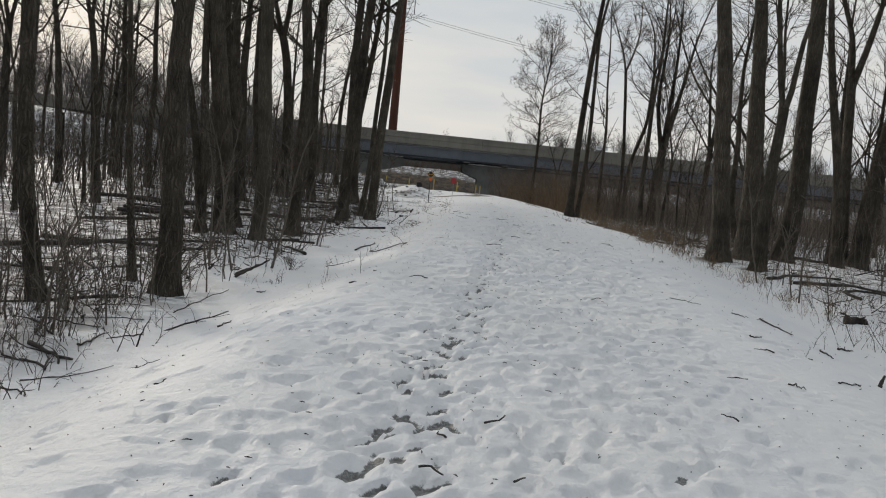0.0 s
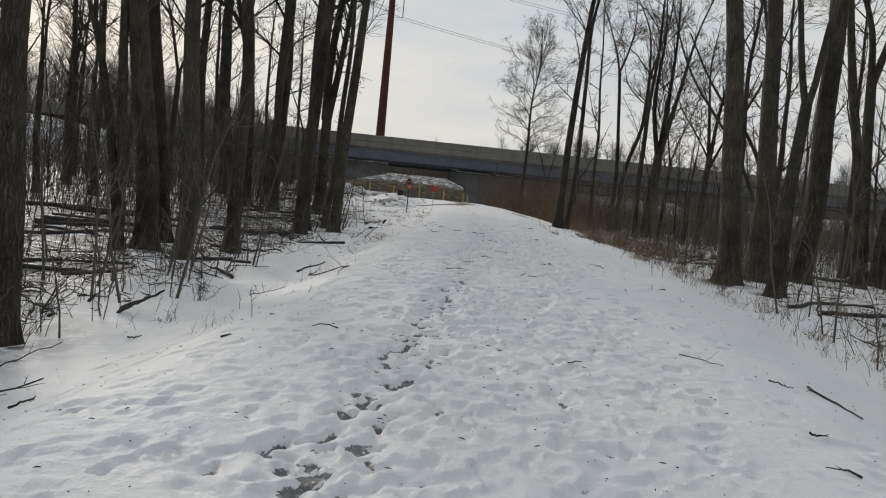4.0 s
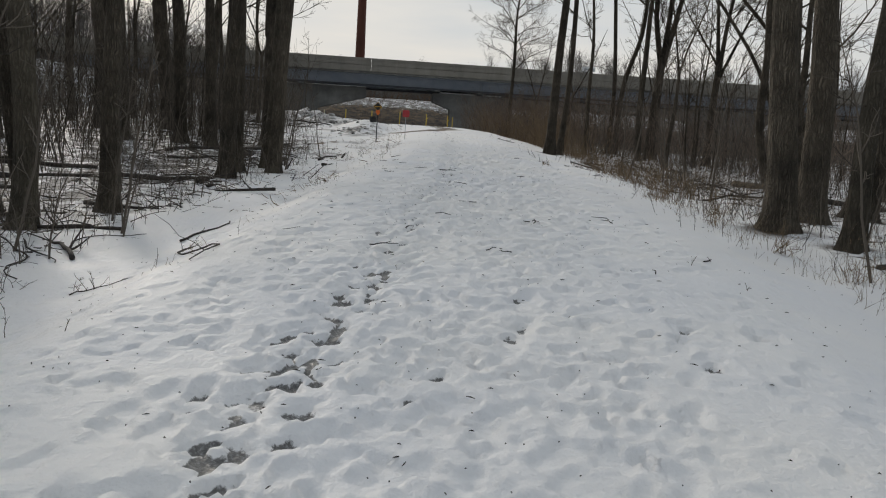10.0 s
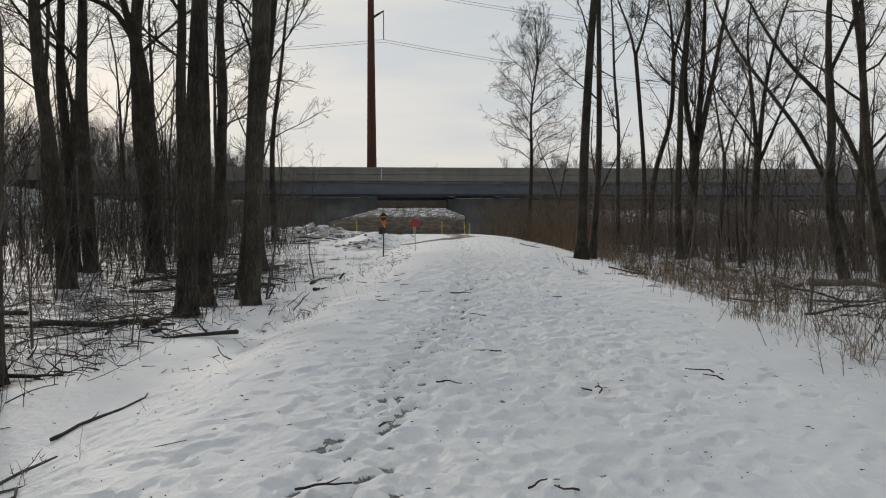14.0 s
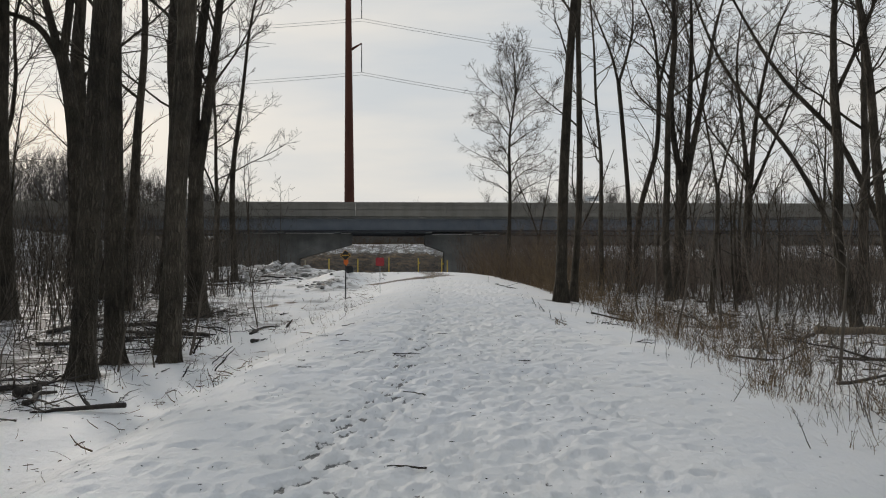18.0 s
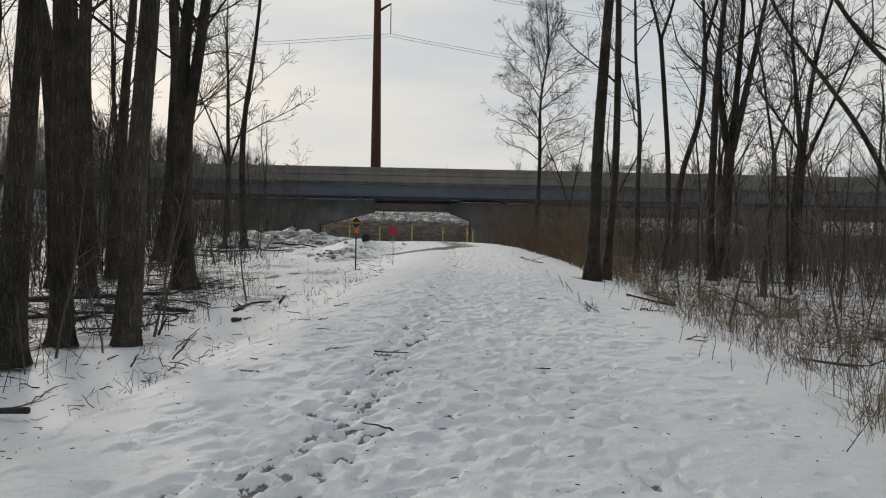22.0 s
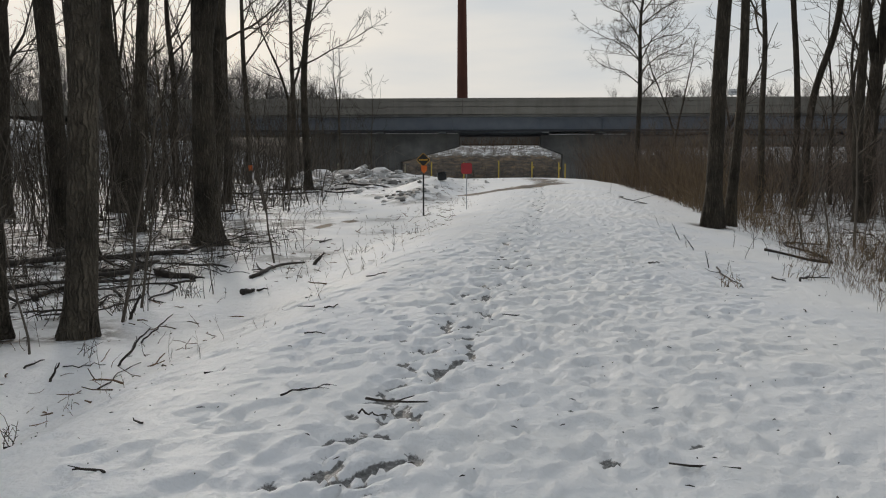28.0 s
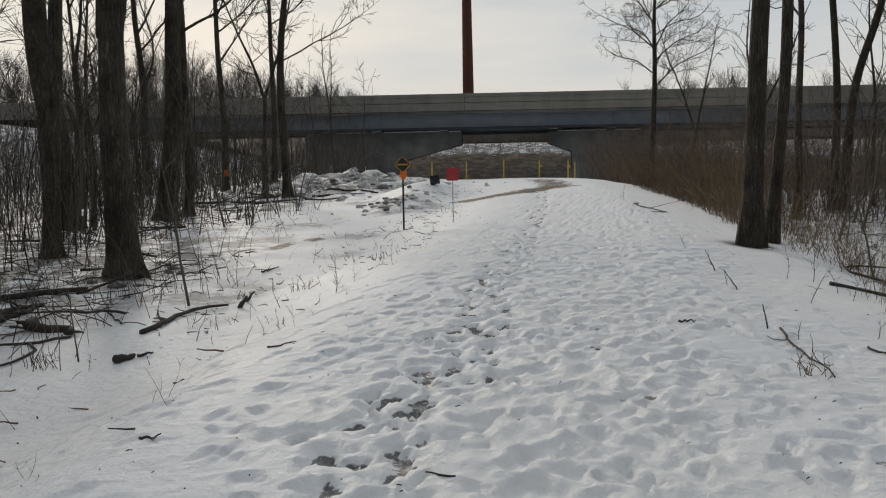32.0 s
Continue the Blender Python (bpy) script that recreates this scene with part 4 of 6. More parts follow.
make_tree(-14.40, 53.90, 0.290, (0.030, 0.015), 17, 18)
make_tree(-12.17, 45.85, 0.170, (0.025, 0.010), 18, 18)
make_tree(-7.60, 35.20, 0.195, (0.008, 0.010), 19, 20, label=THICK, wob=0.5)
make_tree(-7.20, 33.12, 0.208, (0.040, 0.015), 20, 20, label=THICK, wob=0.3)
make_tree(-6.60, 35.48, 0.190, (0.056, 0.020), 21, 19, label=THICK, wob=0.4)
make_tree(-7.12, 36.20, 0.115, (0.040, 0.015), 22, 16, bark=BARK_PALE, label="thin pale young tree leaning beside a thick trunk")
bent_tree(-9.07, 43.6, 0.285, ((-0.03, 2.0), (-0.04, 4.4)), ((((-0.1, 4.0), (-0.16, 5.8), (0.23, 10.7), (0.6, 17.0)), 0.19), (((0.0, 4.0), (0.3, 6.6), (0.68, 10.7), (1.4, 16.5)), 0.17)), 23, "thick leafless tree splitting into two tall stems in snow", limbs=4, first=0.4)
bent_tree(-14.07, 62.0, 0.17, ((-0.07, 5.0), (0.36, 9.4), (0.78, 12.8), (1.8, 16.4)), (), 24, "slender leafless tree with crooked side branches at the clearing edge", limbs=26, first=0.27, fine=1, dens=1.6, spread=0.36)
bent_tree(-15.0, 62.0, 0.10, ((0.02, 2.0), (0.06, 3.9)), ((((0.05, 3.7), (-0.33, 5.0), (-0.76, 6.0), (-1.5, 8.0)), 0.06), (((0.06, 3.7), (0.8, 6.2), (1.2, 8.2)), 0.06)), 25, "small leafless tree splitting into two stems", limbs=4, fine=1, spread=0.42)
make_tree(-18.5, 65.70, 0.150, (0.000, 0.000), 26, 14, limbs=10)
make_tree(-16.6, 66.50, 0.140, (-0.010, 0.000), 27, 13, limbs=10)
make_tree(-17.9, 40.70, 0.165, (-0.049, -0.02), 28, 15)
make_tree(-21.4, 39.20, 0.180, (-0.090, -0.05), 29, 16)
make_tree(-14.5, 55.40, 0.160, (0.012, 0.008), 30, 15, wob=2.2)
# right of the trail
bent_tree(1.30, 46.3, 0.188, ((0.05, 2.1), (0.26, 6.4), (0.47, 9.3), (0.61, 10.8), (0.8, 18.5)), (), 40, THICK, limbs=10, first=0.36)
bent_tree(1.70, 47.3, 0.125, ((0.21, 3.1), (0.24, 6.6), (0.28, 9.6), (0.53, 11.2), (0.9, 17.0)), (), 41, SLIM, limbs=9, first=0.36)
round_tree(-1.02, 70.0, 0.14, ((0.16, 4.7), (0.16, 8.0), (0.5, 10.7), (0.35, 13.3)), 4.3, 14.2, 3.6, 30, 42, "small leafless tree with a broad rounded twiggy crown by the trail")
make_tree(4.87, 26.10, 0.255, (-0.050, 0.012), 43, 20, label=THICK)
make_tree(6.00, 28.30, 0.265, (-0.037, 0.008), 44, 20, label=THICK)
make_tree(5.62, 24.60, 0.170, (0.025, -0.006), 45, 13, bark=BARK_PALE, fork=(4.2, 2, 0.25), label=PALE)
make_tree(7.50, 29.90, 0.310, (0.054, -0.014), 46, 20, fork=(9.5, 2, 0.22), label=THICK)
bent_tree(10.32, 33.6, 0.20, ((-0.4, 3.45), (-0.89, 6.3), (-1.2, 9.2), (-1.5, 15.0)), (), 47, "tall leafless tree standing in the woods", limbs=7, first=0.4)
bent_tree(11.20, 36.0, 0.23, ((-0.22, 3.6), (-0.31, 6.9)), ((((-0.31, 6.6), (-0.45, 8.6), (-0.86, 9.9), (-1.3, 14.5)), 0.13), (((-0.29, 6.6), (0.21, 8.5), (0.5, 10.0), (1.2, 14.5)), 0.14)), 61, "leafless tree forking into two stems in the woods", limbs=4)
make_tree(11.6, 35.50, 0.330, (0.090, -0.02), 48, 18)
bent_tree(4.60, 59.5, 0.125, ((0.09, 3.4), (-0.10, 6.7), (-0.33, 9.4)), ((((-0.33, 9.3), (-0.62, 10.6), (-1.0, 11.7), (-1.7, 13.6)), 0.07), (((-0.33, 9.3), (0.05, 10.5), (0.24, 11.4), (0.2, 14.2)), 0.07)), 49, SLIM)
bent_tree(4.91, 59.5, 0.14, ((0.3, 3.8), (1.0, 6.3), (1.14, 9.3)), ((((1.14, 9.2), (0.79, 12.1), (-0.2, 14.1)), 0.08), (((1.14, 9.2), (1.5, 10.7), (1.94, 12.5), (1.95, 15.3)), 0.08)), 60, "slender crooked leafless tree above the thicket")
make_tree(5.40, 52.50, 0.145, (0.017, -0.002), 50, 16, limbs=9)
bent_tree(6.50, 57.5, 0.27, ((0.1, 2.5), (0.25, 5.0)), ((((0.2, 4.6), (-0.23, 6.9), (-0.06, 11.8), (-0.36, 14.7)), 0.15), (((0.28, 4.8), (0.64, 10.5), (0.62, 15.5)), 0.15), (((0.3, 4.7), (1.07, 8.3), (1.91, 12.1), (2.8, 14.5)), 0.16)), 51, "leafless tree rising in three close stems from the thicket", limbs=6)
bent_tree(9.90, 60.5, 0.22, ((0.02, 2.5), (0.2, 5.4)), ((((0.15, 5.1), (-0.05, 8.4), (-0.19, 10.4), (0.17, 13.6)), 0.12), (((0.2, 5.1), (0.58, 8.6), (1.57, 12.5), (2.5, 14.4)), 0.13), (((0.25, 4.7), (1.0, 6.5), (1.8, 8.4), (2.6, 10.8)), 0.09), (((0.15, 5.2), (-0.85, 6.8), (-1.55, 7.8), (-2.3, 9.6)), 0.06)), 52, "leafless tree with four spreading stems above the thicket", limbs=6)
bent_tree(8.65, 42.3, 0.15, ((-0.39, 1.8), (-0.41, 4.8), (-0.52, 6.2)), ((((-0.5, 6.0), (-0.55, 7.9), (-0.39, 9.7), (-0.3, 13.5)), 0.10), (((-0.5, 6.0), (0.18, 7.5), (0.64, 8.8), (1.3, 11.0)), 0.06)), 53, "tall slim leafless tree with a crooked stem in the woods", limbs=6)
bent_tree(12.05, 52.0, 0.13, ((-0.9, 2.7), (-2.34, 5.6), (-3.26, 6.85), (-4.67, 8.8), (-5.44, 10.5), (-6.0, 12.4)), (), 54, "leafless tree leaning and arching hard towards the trail", limbs=9, first=0.25)
bent_tree(11.20, 44.6, 0.125, ((-0.5, 1.2), (-1.4, 3.4), (-2.45, 5.5), (-3.67, 6.9), (-4.14, 7.6), (-5.2, 9.6)), (), 55, "leafless tree leaning over the brush towards the trail", limbs=9, first=0.25)
bent_tree(9.97, 43.0, 0.165, ((-0.55, 3.99), (-0.76, 6.53), (-1.05, 8.78), (-2.15, 13.78)), (), 62, "leafless tree bowed towards the trail among brush", limbs=10, first=0.35)
make_tree(3.20, 56.20, 0.110, (-0.020, 0.000), 56, 14, limbs=9)
make_tree(0.60, 64.50, 0.090, (0.060, 0.000), 57, 7.5, fork=(2.6, 2, 0.4), label="small forked leafless tree at the thicket edge")
make_tree(2.40, 63.00, 0.100, (0.110, 0.000), 58, 8.0, fork=(3.0, 2, 0.4), label="small forked leafless tree at the thicket edge")


def scatter_trees():
    """More of the woods on both sides, from a few patterns."""
    rng = np.random.default_rng(77)
    protos = []
    for k in range(5):
        protos.append(make_tree(-40 - 4 * k, 30 + 5 * k, 0.12 + 0.02 * k, (rng.uniform(-0.04, 0.04), 0.0), 200 + k, 13 + k, fork=(4.5 + k * 0.5, 2, 0.25) if k % 2 else None, group="woods behind", limbs=9, first=0.25, fine=1, label="leafless tree in the woods behind"))
    taken = []
    for _ in range(700):
        if rng.random() < 0.56:
            x, y = rng.uniform(-46, -13), rng.uniform(10, 76)
            if x > -18 and y < 58 or x > -20 and y >= 58 or x > -25 and y < 34:
                continue
        else:
            x, y = rng.uniform(8, 46), rng.uniform(24, 78)
            if x - 8 < (y < 36) * 6 or x < (y - 18) * 0.5 and rng.random() < 0.6:
                continue
        if y > 80 + (x + 14) * 0.17 - 9 or any((x - a) ** 2 + (y - b) ** 2 < 14 for a, b in taken):
            continue
        taken.append((x, y))
        s = rng.uniform(0.8, 1.15) if x < 0 else rng.uniform(0.6, 0.95)
        c = copy_thing(protos[int(rng.integers(0, 5))], pose(x, y, gz(x, y), 0, 0, rng.uniform(0, 360)))
        c.scale = (s, s, s)
        if len(taken) >= 106:
            break


scatter_trees()


def young_trees():
    rng = np.random.default_rng(51)
    protos = [make_tree(-13.0 - 2.1 * k, 47.0 + 4.5 * k, 0.035 + 0.012 * k, (rng.uniform(-0.06, 0.06), 0), 300 + k, 5.0 + 1.3 * k, fork=(2.2 + k * 0.4, 2, 0.3) if k % 2 else None, group="young trees", limbs=8, first=0.3, fine=1, label="slim young leafless tree among brush", wob=1.6) for k in range(4)]
    n = 0
    while n < 72:
        y = rng.uniform(20, 80)
        x = rng.uniform(-27, -11) if n < 40 else rng.uniform(5.5, 24)
        if y > 62 and -14 < x < -5 or (y > 44 and -14.8 < x < 0) or (n < 40 and y < 30 and x > -13) or (n >= 40 and y < 44):
            n += 0
            continue
        n += 1
        s = rng.uniform(0.75, 1.2)
        copy_thing(protos[n % 4], pose(x, y, gz(x, y), 0, 0, rng.uniform(0, 360))).scale = (s, s, s)


young_trees()

build_ground()


# ---- undergrowth ----
def stem_tube(t, rng, x, y, h, r, lean=0.25, twigs=3, bend=0.1):
    """One thin stem with a few side twigs, from the ground up."""
    a = rng.uniform(0, 2 * math.pi)
    k = abs(rng.normal(0, lean))
    ln = wander(rng, (x, y, gz(x, y) - 0.04), (math.cos(a) * k, math.sin(a) * k, 1), h, 5, bend * 1.2, 0.02)
    t.add(ln, np.linspace(r, r * 0.3, 5), 3, False)
    for _ in range(twigs):
        i = int(rng.integers(1, 4))
        d = ln[i + 1] - ln[i]
        d /= np.linalg.norm(d)
        tw = wander(rng, ln[i] + (ln[i + 1] - ln[i]) * rng.random(), side_way(rng, d, rng.uniform(0.4, 0.9)), h * rng.uniform(0.12, 0.36), 3, 0.2, 0.04)
        t.add(tw, np.linspace(r * 0.55, r * 0.25, 3), 3, False)


def stuff(name, t, material, label, category):
    return tagged(part_mesh(name, t.mesh(name, False), material, None), label, category, "", "stuff")


def build_thickets():
    rng = np.random.default_rng(31)
    # the reddish thicket right of the trail
    t = Tubes()
    n = 0
    while n < 3400:
        y = rng.uniform(44, 84)
        u = 2.9 + abs(rng.normal(0, 1)) * 6.5 if rng.random() < 0.6 else rng.uniform(3.2, 24)
        x = trail_x(y) + u
        if y < 58 and u < 3.4 + (58 - y) * 0.75:
            continue
        by = BRIDGE.y + (x - BRIDGE.x) * math.tan(BA)
        if y > by - 1.5:
            continue
        n += 1
        stem_tube(t, rng, x, y, rng.uniform(1.3, 3.9) * (0.75 if u < 4.5 else 1.0), rng.uniform(0.006, 0.015), 0.32, 5, 0.12)
    stuff("thicket", t, TWIG_RED, "dense reddish-brown leafless thicket beside the snowy trail", "thicket")
    # grey brush in the woods, both sides
    t = Tubes()
    for _ in range(4900):
        if rng.random() < 0.7:
            y = rng.uniform(14, 84)
            x = -11 - abs(rng.normal(0, 1)) * 13 - (2.5 if y < 30 else 0)
            if y > 58:
                x -= 5
        else:
            y = rng.uniform(24, 74)
            x = 8.5 + abs(rng.normal(0, 1)) * 11 + max(0, 52 - y) * 0.1
        if y > BRIDGE.y + (x - BRIDGE.x) * math.tan(BA) - 4:
            continue
        stem_tube(t, rng, x, y, rng.uniform(0.9, 4.6), rng.uniform(0.007, 0.02), 0.25, 3, 0.1)
    for _ in range(1100):
        x, y = rng.uniform(-42, -17), rng.uniform(58, 88)
        if gz(x, y) < 6.6:
            stem_tube(t, rng, x, y, rng.uniform(0.8, 3.4), rng.uniform(0.008, 0.02), 0.3, 5, 0.12)
    stuff("underbrush", t, TWIG, "tangled grey-brown leafless underbrush among trees", "brush")
    # low tangle close to the near trees
    t = Tubes()
    for _ in range(2600):
        y = rng.uniform(9, 62)
        x = trail_x(y) - 5.6 - abs(rng.normal(0, 1)) * 4.2 if rng.random() < 0.7 else trail_x(y) + 4.6 + abs(rng.normal(0, 1)) * 4
        if y > 44 and x < 0:
            x -= 6.5
        stem_tube(t, rng, x, y, rng.uniform(0.25, 1.5), rng.uniform(0.003, 0.008), 0.5, 3, 0.14)
    for k in range(680):
        y = rng.uniform(26, 46) if k < 560 else rng.uniform(36, 62)
        x = trail_x(y) + 3.7 + abs(rng.normal(0, 1)) * 2.6 if k < 560 else -7.8 - abs(rng.normal(0, 1)) * 2.8 - max(0, y - 46) * 0.25
        stem_tube(t, rng, x, y, rng.uniform(0.25, 1.1), rng.uniform(0.003, 0.007), 0.6, 4, 0.16)
    for _ in range(210):
        y = rng.uniform(6.0, 12.5)
        stem_tube(t, rng, -4.35 - abs(rng.normal(0, 1)) * 1.5, y, rng.uniform(0.12, 0.6), rng.uniform(0.003, 0.007), 0.7, 4, 0.18)
    for _ in range(260):
        y = rng.uniform(8.6, 15)
        stem_tube(t, rng, -4.9 - 0.05 * y - abs(rng.normal(0, 1)) * 1.7, y, rng.uniform(0.2, 1.1), rng.uniform(0.003, 0.008), 0.55, 4, 0.16)
    stuff("low_brush", t, TWIG, "low leafless twigs and brambles poking out of snow", "brush")
    # brush under and behind the bridge
    t = Tubes()
    dark = Tubes()
    for k in range(7200):
        low = k < 5200
        bu, bv = rng.uniform(-8, 20), rng.uniform(5, 19) if low else rng.uniform(17, 36)
        x = BRIDGE.x + bu * math.cos(BA) - bv * math.sin(BA)
        y = BRIDGE.y + bu * math.sin(BA) + bv * math.cos(BA)
        if low:
            stem_tube(t, rng, x, y, rng.uniform(0.15, 0.6), rng.uniform(0.004, 0.009), 0.7, 2, 0.14)
        else:
            stem_tube(dark, rng, x, y, rng.uniform(0.5, 2.2), rng.uniform(0.008, 0.018), 0.3, 3, 0.14)
    stuff("bank_brush", t, STALK, "tawny brush and dead grass on the bank behind the bridge", "brush")
    stuff("upper_brush", dark, TWIG_BROWN, "dark brown brush on the snowy bank behind the bridge", "brush")
    # dry stalks along the shoulders
    t = Tubes()
    for _ in range(480):
        y = rng.uniform(14, 58) if rng.random() < 0.7 else rng.uniform(28, 44)
        right = rng.random() < 0.88
        x = trail_x(y) + 3.2 + abs(rng.normal(0, 1)) * 2.1 + max(0, 27 - y) * 0.13 if right else trail_x(y) - 3.0 - abs(rng.normal(0, 1)) * 1.5
        tall = rng.uniform(0.15, 0.55) if right else rng.uniform(0.1, 0.4)
        for _ in range(int(rng.integers(3, 13)) if right else int(rng.integers(1, 4))):
            stem_tube(t, rng, x + rng.normal(0, 0.16), y + rng.normal(0, 0.2), tall * rng.uniform(0.4, 1.2), rng.uniform(0.002, 0.004), 0.45, 2, 0.13)
    stuff("dry_stalks", t, STALK, "dry tan weed stalks standing in snow along the trail", "weeds")
    # thicker tawny grass at the foot of the thicket
    t = Tubes()
    for _ in range(1900):
        y = rng.uniform(34, 68)
        x = trail_x(y) + 3.0 + abs(rng.normal(0, 1)) * 1.3 + max(0, 48 - y) * 0.16
        stem_tube(t, rng, x, y, rng.uniform(0.25, 0.95), rng.uniform(0.003, 0.006), 0.55, 1, 0.18)
    for _ in range(900):
        y = rng.uniform(50, 78)
        stem_tube(t, rng, trail_x(y) + 2.9 + abs(rng.normal(0, 1)) * 1.3, y, rng.uniform(0.8, 2.3), rng.uniform(0.005, 0.01), 0.4, 5, 0.15)
    stuff("tawny_grass", t, STALK, "tawny dead grass at the edge of the thicket", "grass")
    # dead twigs matted on the floor of the woods
    t = Tubes()
    for _ in range(3900):
        y = 13 + 55 * rng.random() ** 1.1
        if rng.random() < 0.68:
            u = -5.9 - abs(rng.normal(0, 1)) * 4.6 - (4.0 if y > 47 else (0.9 if y > 33 else 0))
        else:
            u = 5.0 + abs(rng.normal(0, 1)) * 4.2 + (0.5 if y < 26 else 0)
        x = trail_x(y) + u
        a, ln, r = rng.uniform(0, 6.3), rng.uniform(0.12, 0.75), rng.uniform(0.004, 0.014)
        z = gz(x, y)
        p = wander(rng, (x, y, z + r), (math.cos(a), math.sin(a), rng.uniform(-0.02, 0.13)), ln, 5, 0.2, -0.02)
        p[:, 2] = np.maximum(p[:, 2], z - 0.02)
        t.add(p, np.linspace(r, r * 0.5, 5), 4, False)
    stuff("fallen_twigs", t, TWIG, "dark fallen twigs matted on the snowy floor of the woods", "twigs")
    # bits of bark, twig and leaf strewn on the snow
    t = Tubes()
    for k in range(1900):
        y = rng.uniform(2.5, 60) if k % 2 else rng.uniform(3, 34)
        x = trail_x(y) + (rng.normal(-0.4, 2.3) if k % 3 else rng.uniform(-6, 5))
        a, ln = rng.uniform(0, 6.3), 0.008 + 0.05 * rng.random() ** 3
        z = gz(x, y) + 0.004
        t.add([(x, y, z), (x + ln * 0.5 * math.cos(a), y + ln * 0.5 * math.sin(a), z + 0.004), (x + ln * math.cos(a + 0.08), y + ln * math.sin(a + 0.08), z + 0.003)], [0.002, 0.004, 0.0015], 4)
    stuff("twig_litter", t, WOOD_WET, "small dark bits of twig and leaf on snow", "litter")


build_thickets()


def clearing_litter():
    """Bits of twig, bark and stalk lying and standing in the thin snow of the clearing."""
    rng = np.random.default_rng(88)
    t = Tubes()
    for k in range(1100):
        y = rng.uniform(27, 63)
        x = trail_x(y) - 3.3 - abs(rng.normal(0, 1)) * 2.6 - (0.6 if y < 38 else 0.0)
        if float(bumps(x * 0.9 + 2, y * 0.7)) < rng.uniform(-0.5, 0.35):
            continue
        a = rng.uniform(0, 6.3)
        up = rng.uniform(0.5, 2.0) if k % 4 == 0 else rng.uniform(-0.02, 0.12)
        n = rng.uniform(0.08, 0.3) * (1.4 if k % 9 == 0 else 1.0)
        ln = wander(rng, (x, y, gz(x, y) + 0.004), (math.cos(a), math.sin(a), up), n, 4, 0.25, 0.0)
        r = rng.uniform(0.003, 0.011) if k % 4 else 0.003
        t.add(ln, np.linspace(r, r * 0.6, 4), 4, False)
    stuff("clearing_litter", t, TWIG_BROWN, "scattered dark bits of twig and dead stalk on thin snow", "litter")


clearing_litter()


def build_far_woods():
    rng = np.random.default_rng(9)
    t = Tubes()
    for k in range(620):
        bu, bv = (rng.uniform(-125, -20) if k < 470 else rng.uniform(22, 130)), rng.uniform(48, 100)
        h = rng.uniform(5, 8)
        if k < 470:
            h = rng.uniform(7, 12) * float(np.interp(bu, (-125, -45, -20), (1.15, 1.0, 0.55)))
        if k % 40 == 0:
            bu, h = rng.uniform(-14, 22), rng.uniform(3.5, 4.5)
        x = BRIDGE.x + bu * math.cos(BA) - bv * math.sin(BA)
        y = BRIDGE.y + bu * math.sin(BA) + bv * math.cos(BA)
        ln = wander(rng, (x, y, gz(x, y) - 0.2), (rng.normal(0, 0.05), rng.normal(0, 0.05), 1), h, 6, 0.04, 0.0)
        t.add(ln, np.linspace(0.11, 0.02, 6), 4, False)
        for _ in range(16):
            s = rng.uniform(0.15, 0.97)
            i = min(int(s * 5), 4)
            p = ln[i] + (ln[i + 1] - ln[i]) * (s * 5 - i)
            br = wander(rng, p, side_way(rng, np.array((0, 0, 1.0)), rng.uniform(0.4, 0.9)), h * rng.uniform(0.2, 0.42) * (1.15 - s * 0.6), 4, 0.14, 0.06)
            t.add(br, np.linspace(0.03, 0.013, 4), 3, False)
            for _ in range(8):
                q = br[int(rng.integers(1, 4))]
                t.add(wander(rng, q, side_way(rng, np.array((0, 0, 1.0)), rng.uniform(0.2, 0.9)), rng.uniform(0.7, 1.9), 3, 0.12, 0.05), (0.015, 0.011, 0.007), 3, False)
    stuff("far_woods", t, TWIG_HAZE, "bare winter woods on the rise beyond the highway", "trees")


build_far_woods()


# ---- saplings, fallen wood, sticks ----
def sapling(rng, h, name="sapling"):
    root = empty(name, pose(0, 0, 0), "thin leafless sapling growing from the snow", "sapling", "saplings in the woods")
    t, tw = Tubes(), Tubes()
    ln = wander(rng, (0, 0, -0.05), (rng.normal(0, 0.12), rng.normal(0, 0.12), 1), h, 9, 0.07, 0.01)
    rr = np.linspace(0.006 + 0.0055 * h, 0.004, 9)
    t.add(ln, rr, 6, False)
    part_mesh("stem", t.mesh("stem"), TWIG, root)
    grow(rng, (tw, tw), ln, rr, 1, 2.2, 0.75, 0.3, 0.25, 3, 0.03, 0.3)
    tagged(part_mesh("spray", tw.mesh("spray", False), TWIG, root), "", "", "", "stuff")
    return root


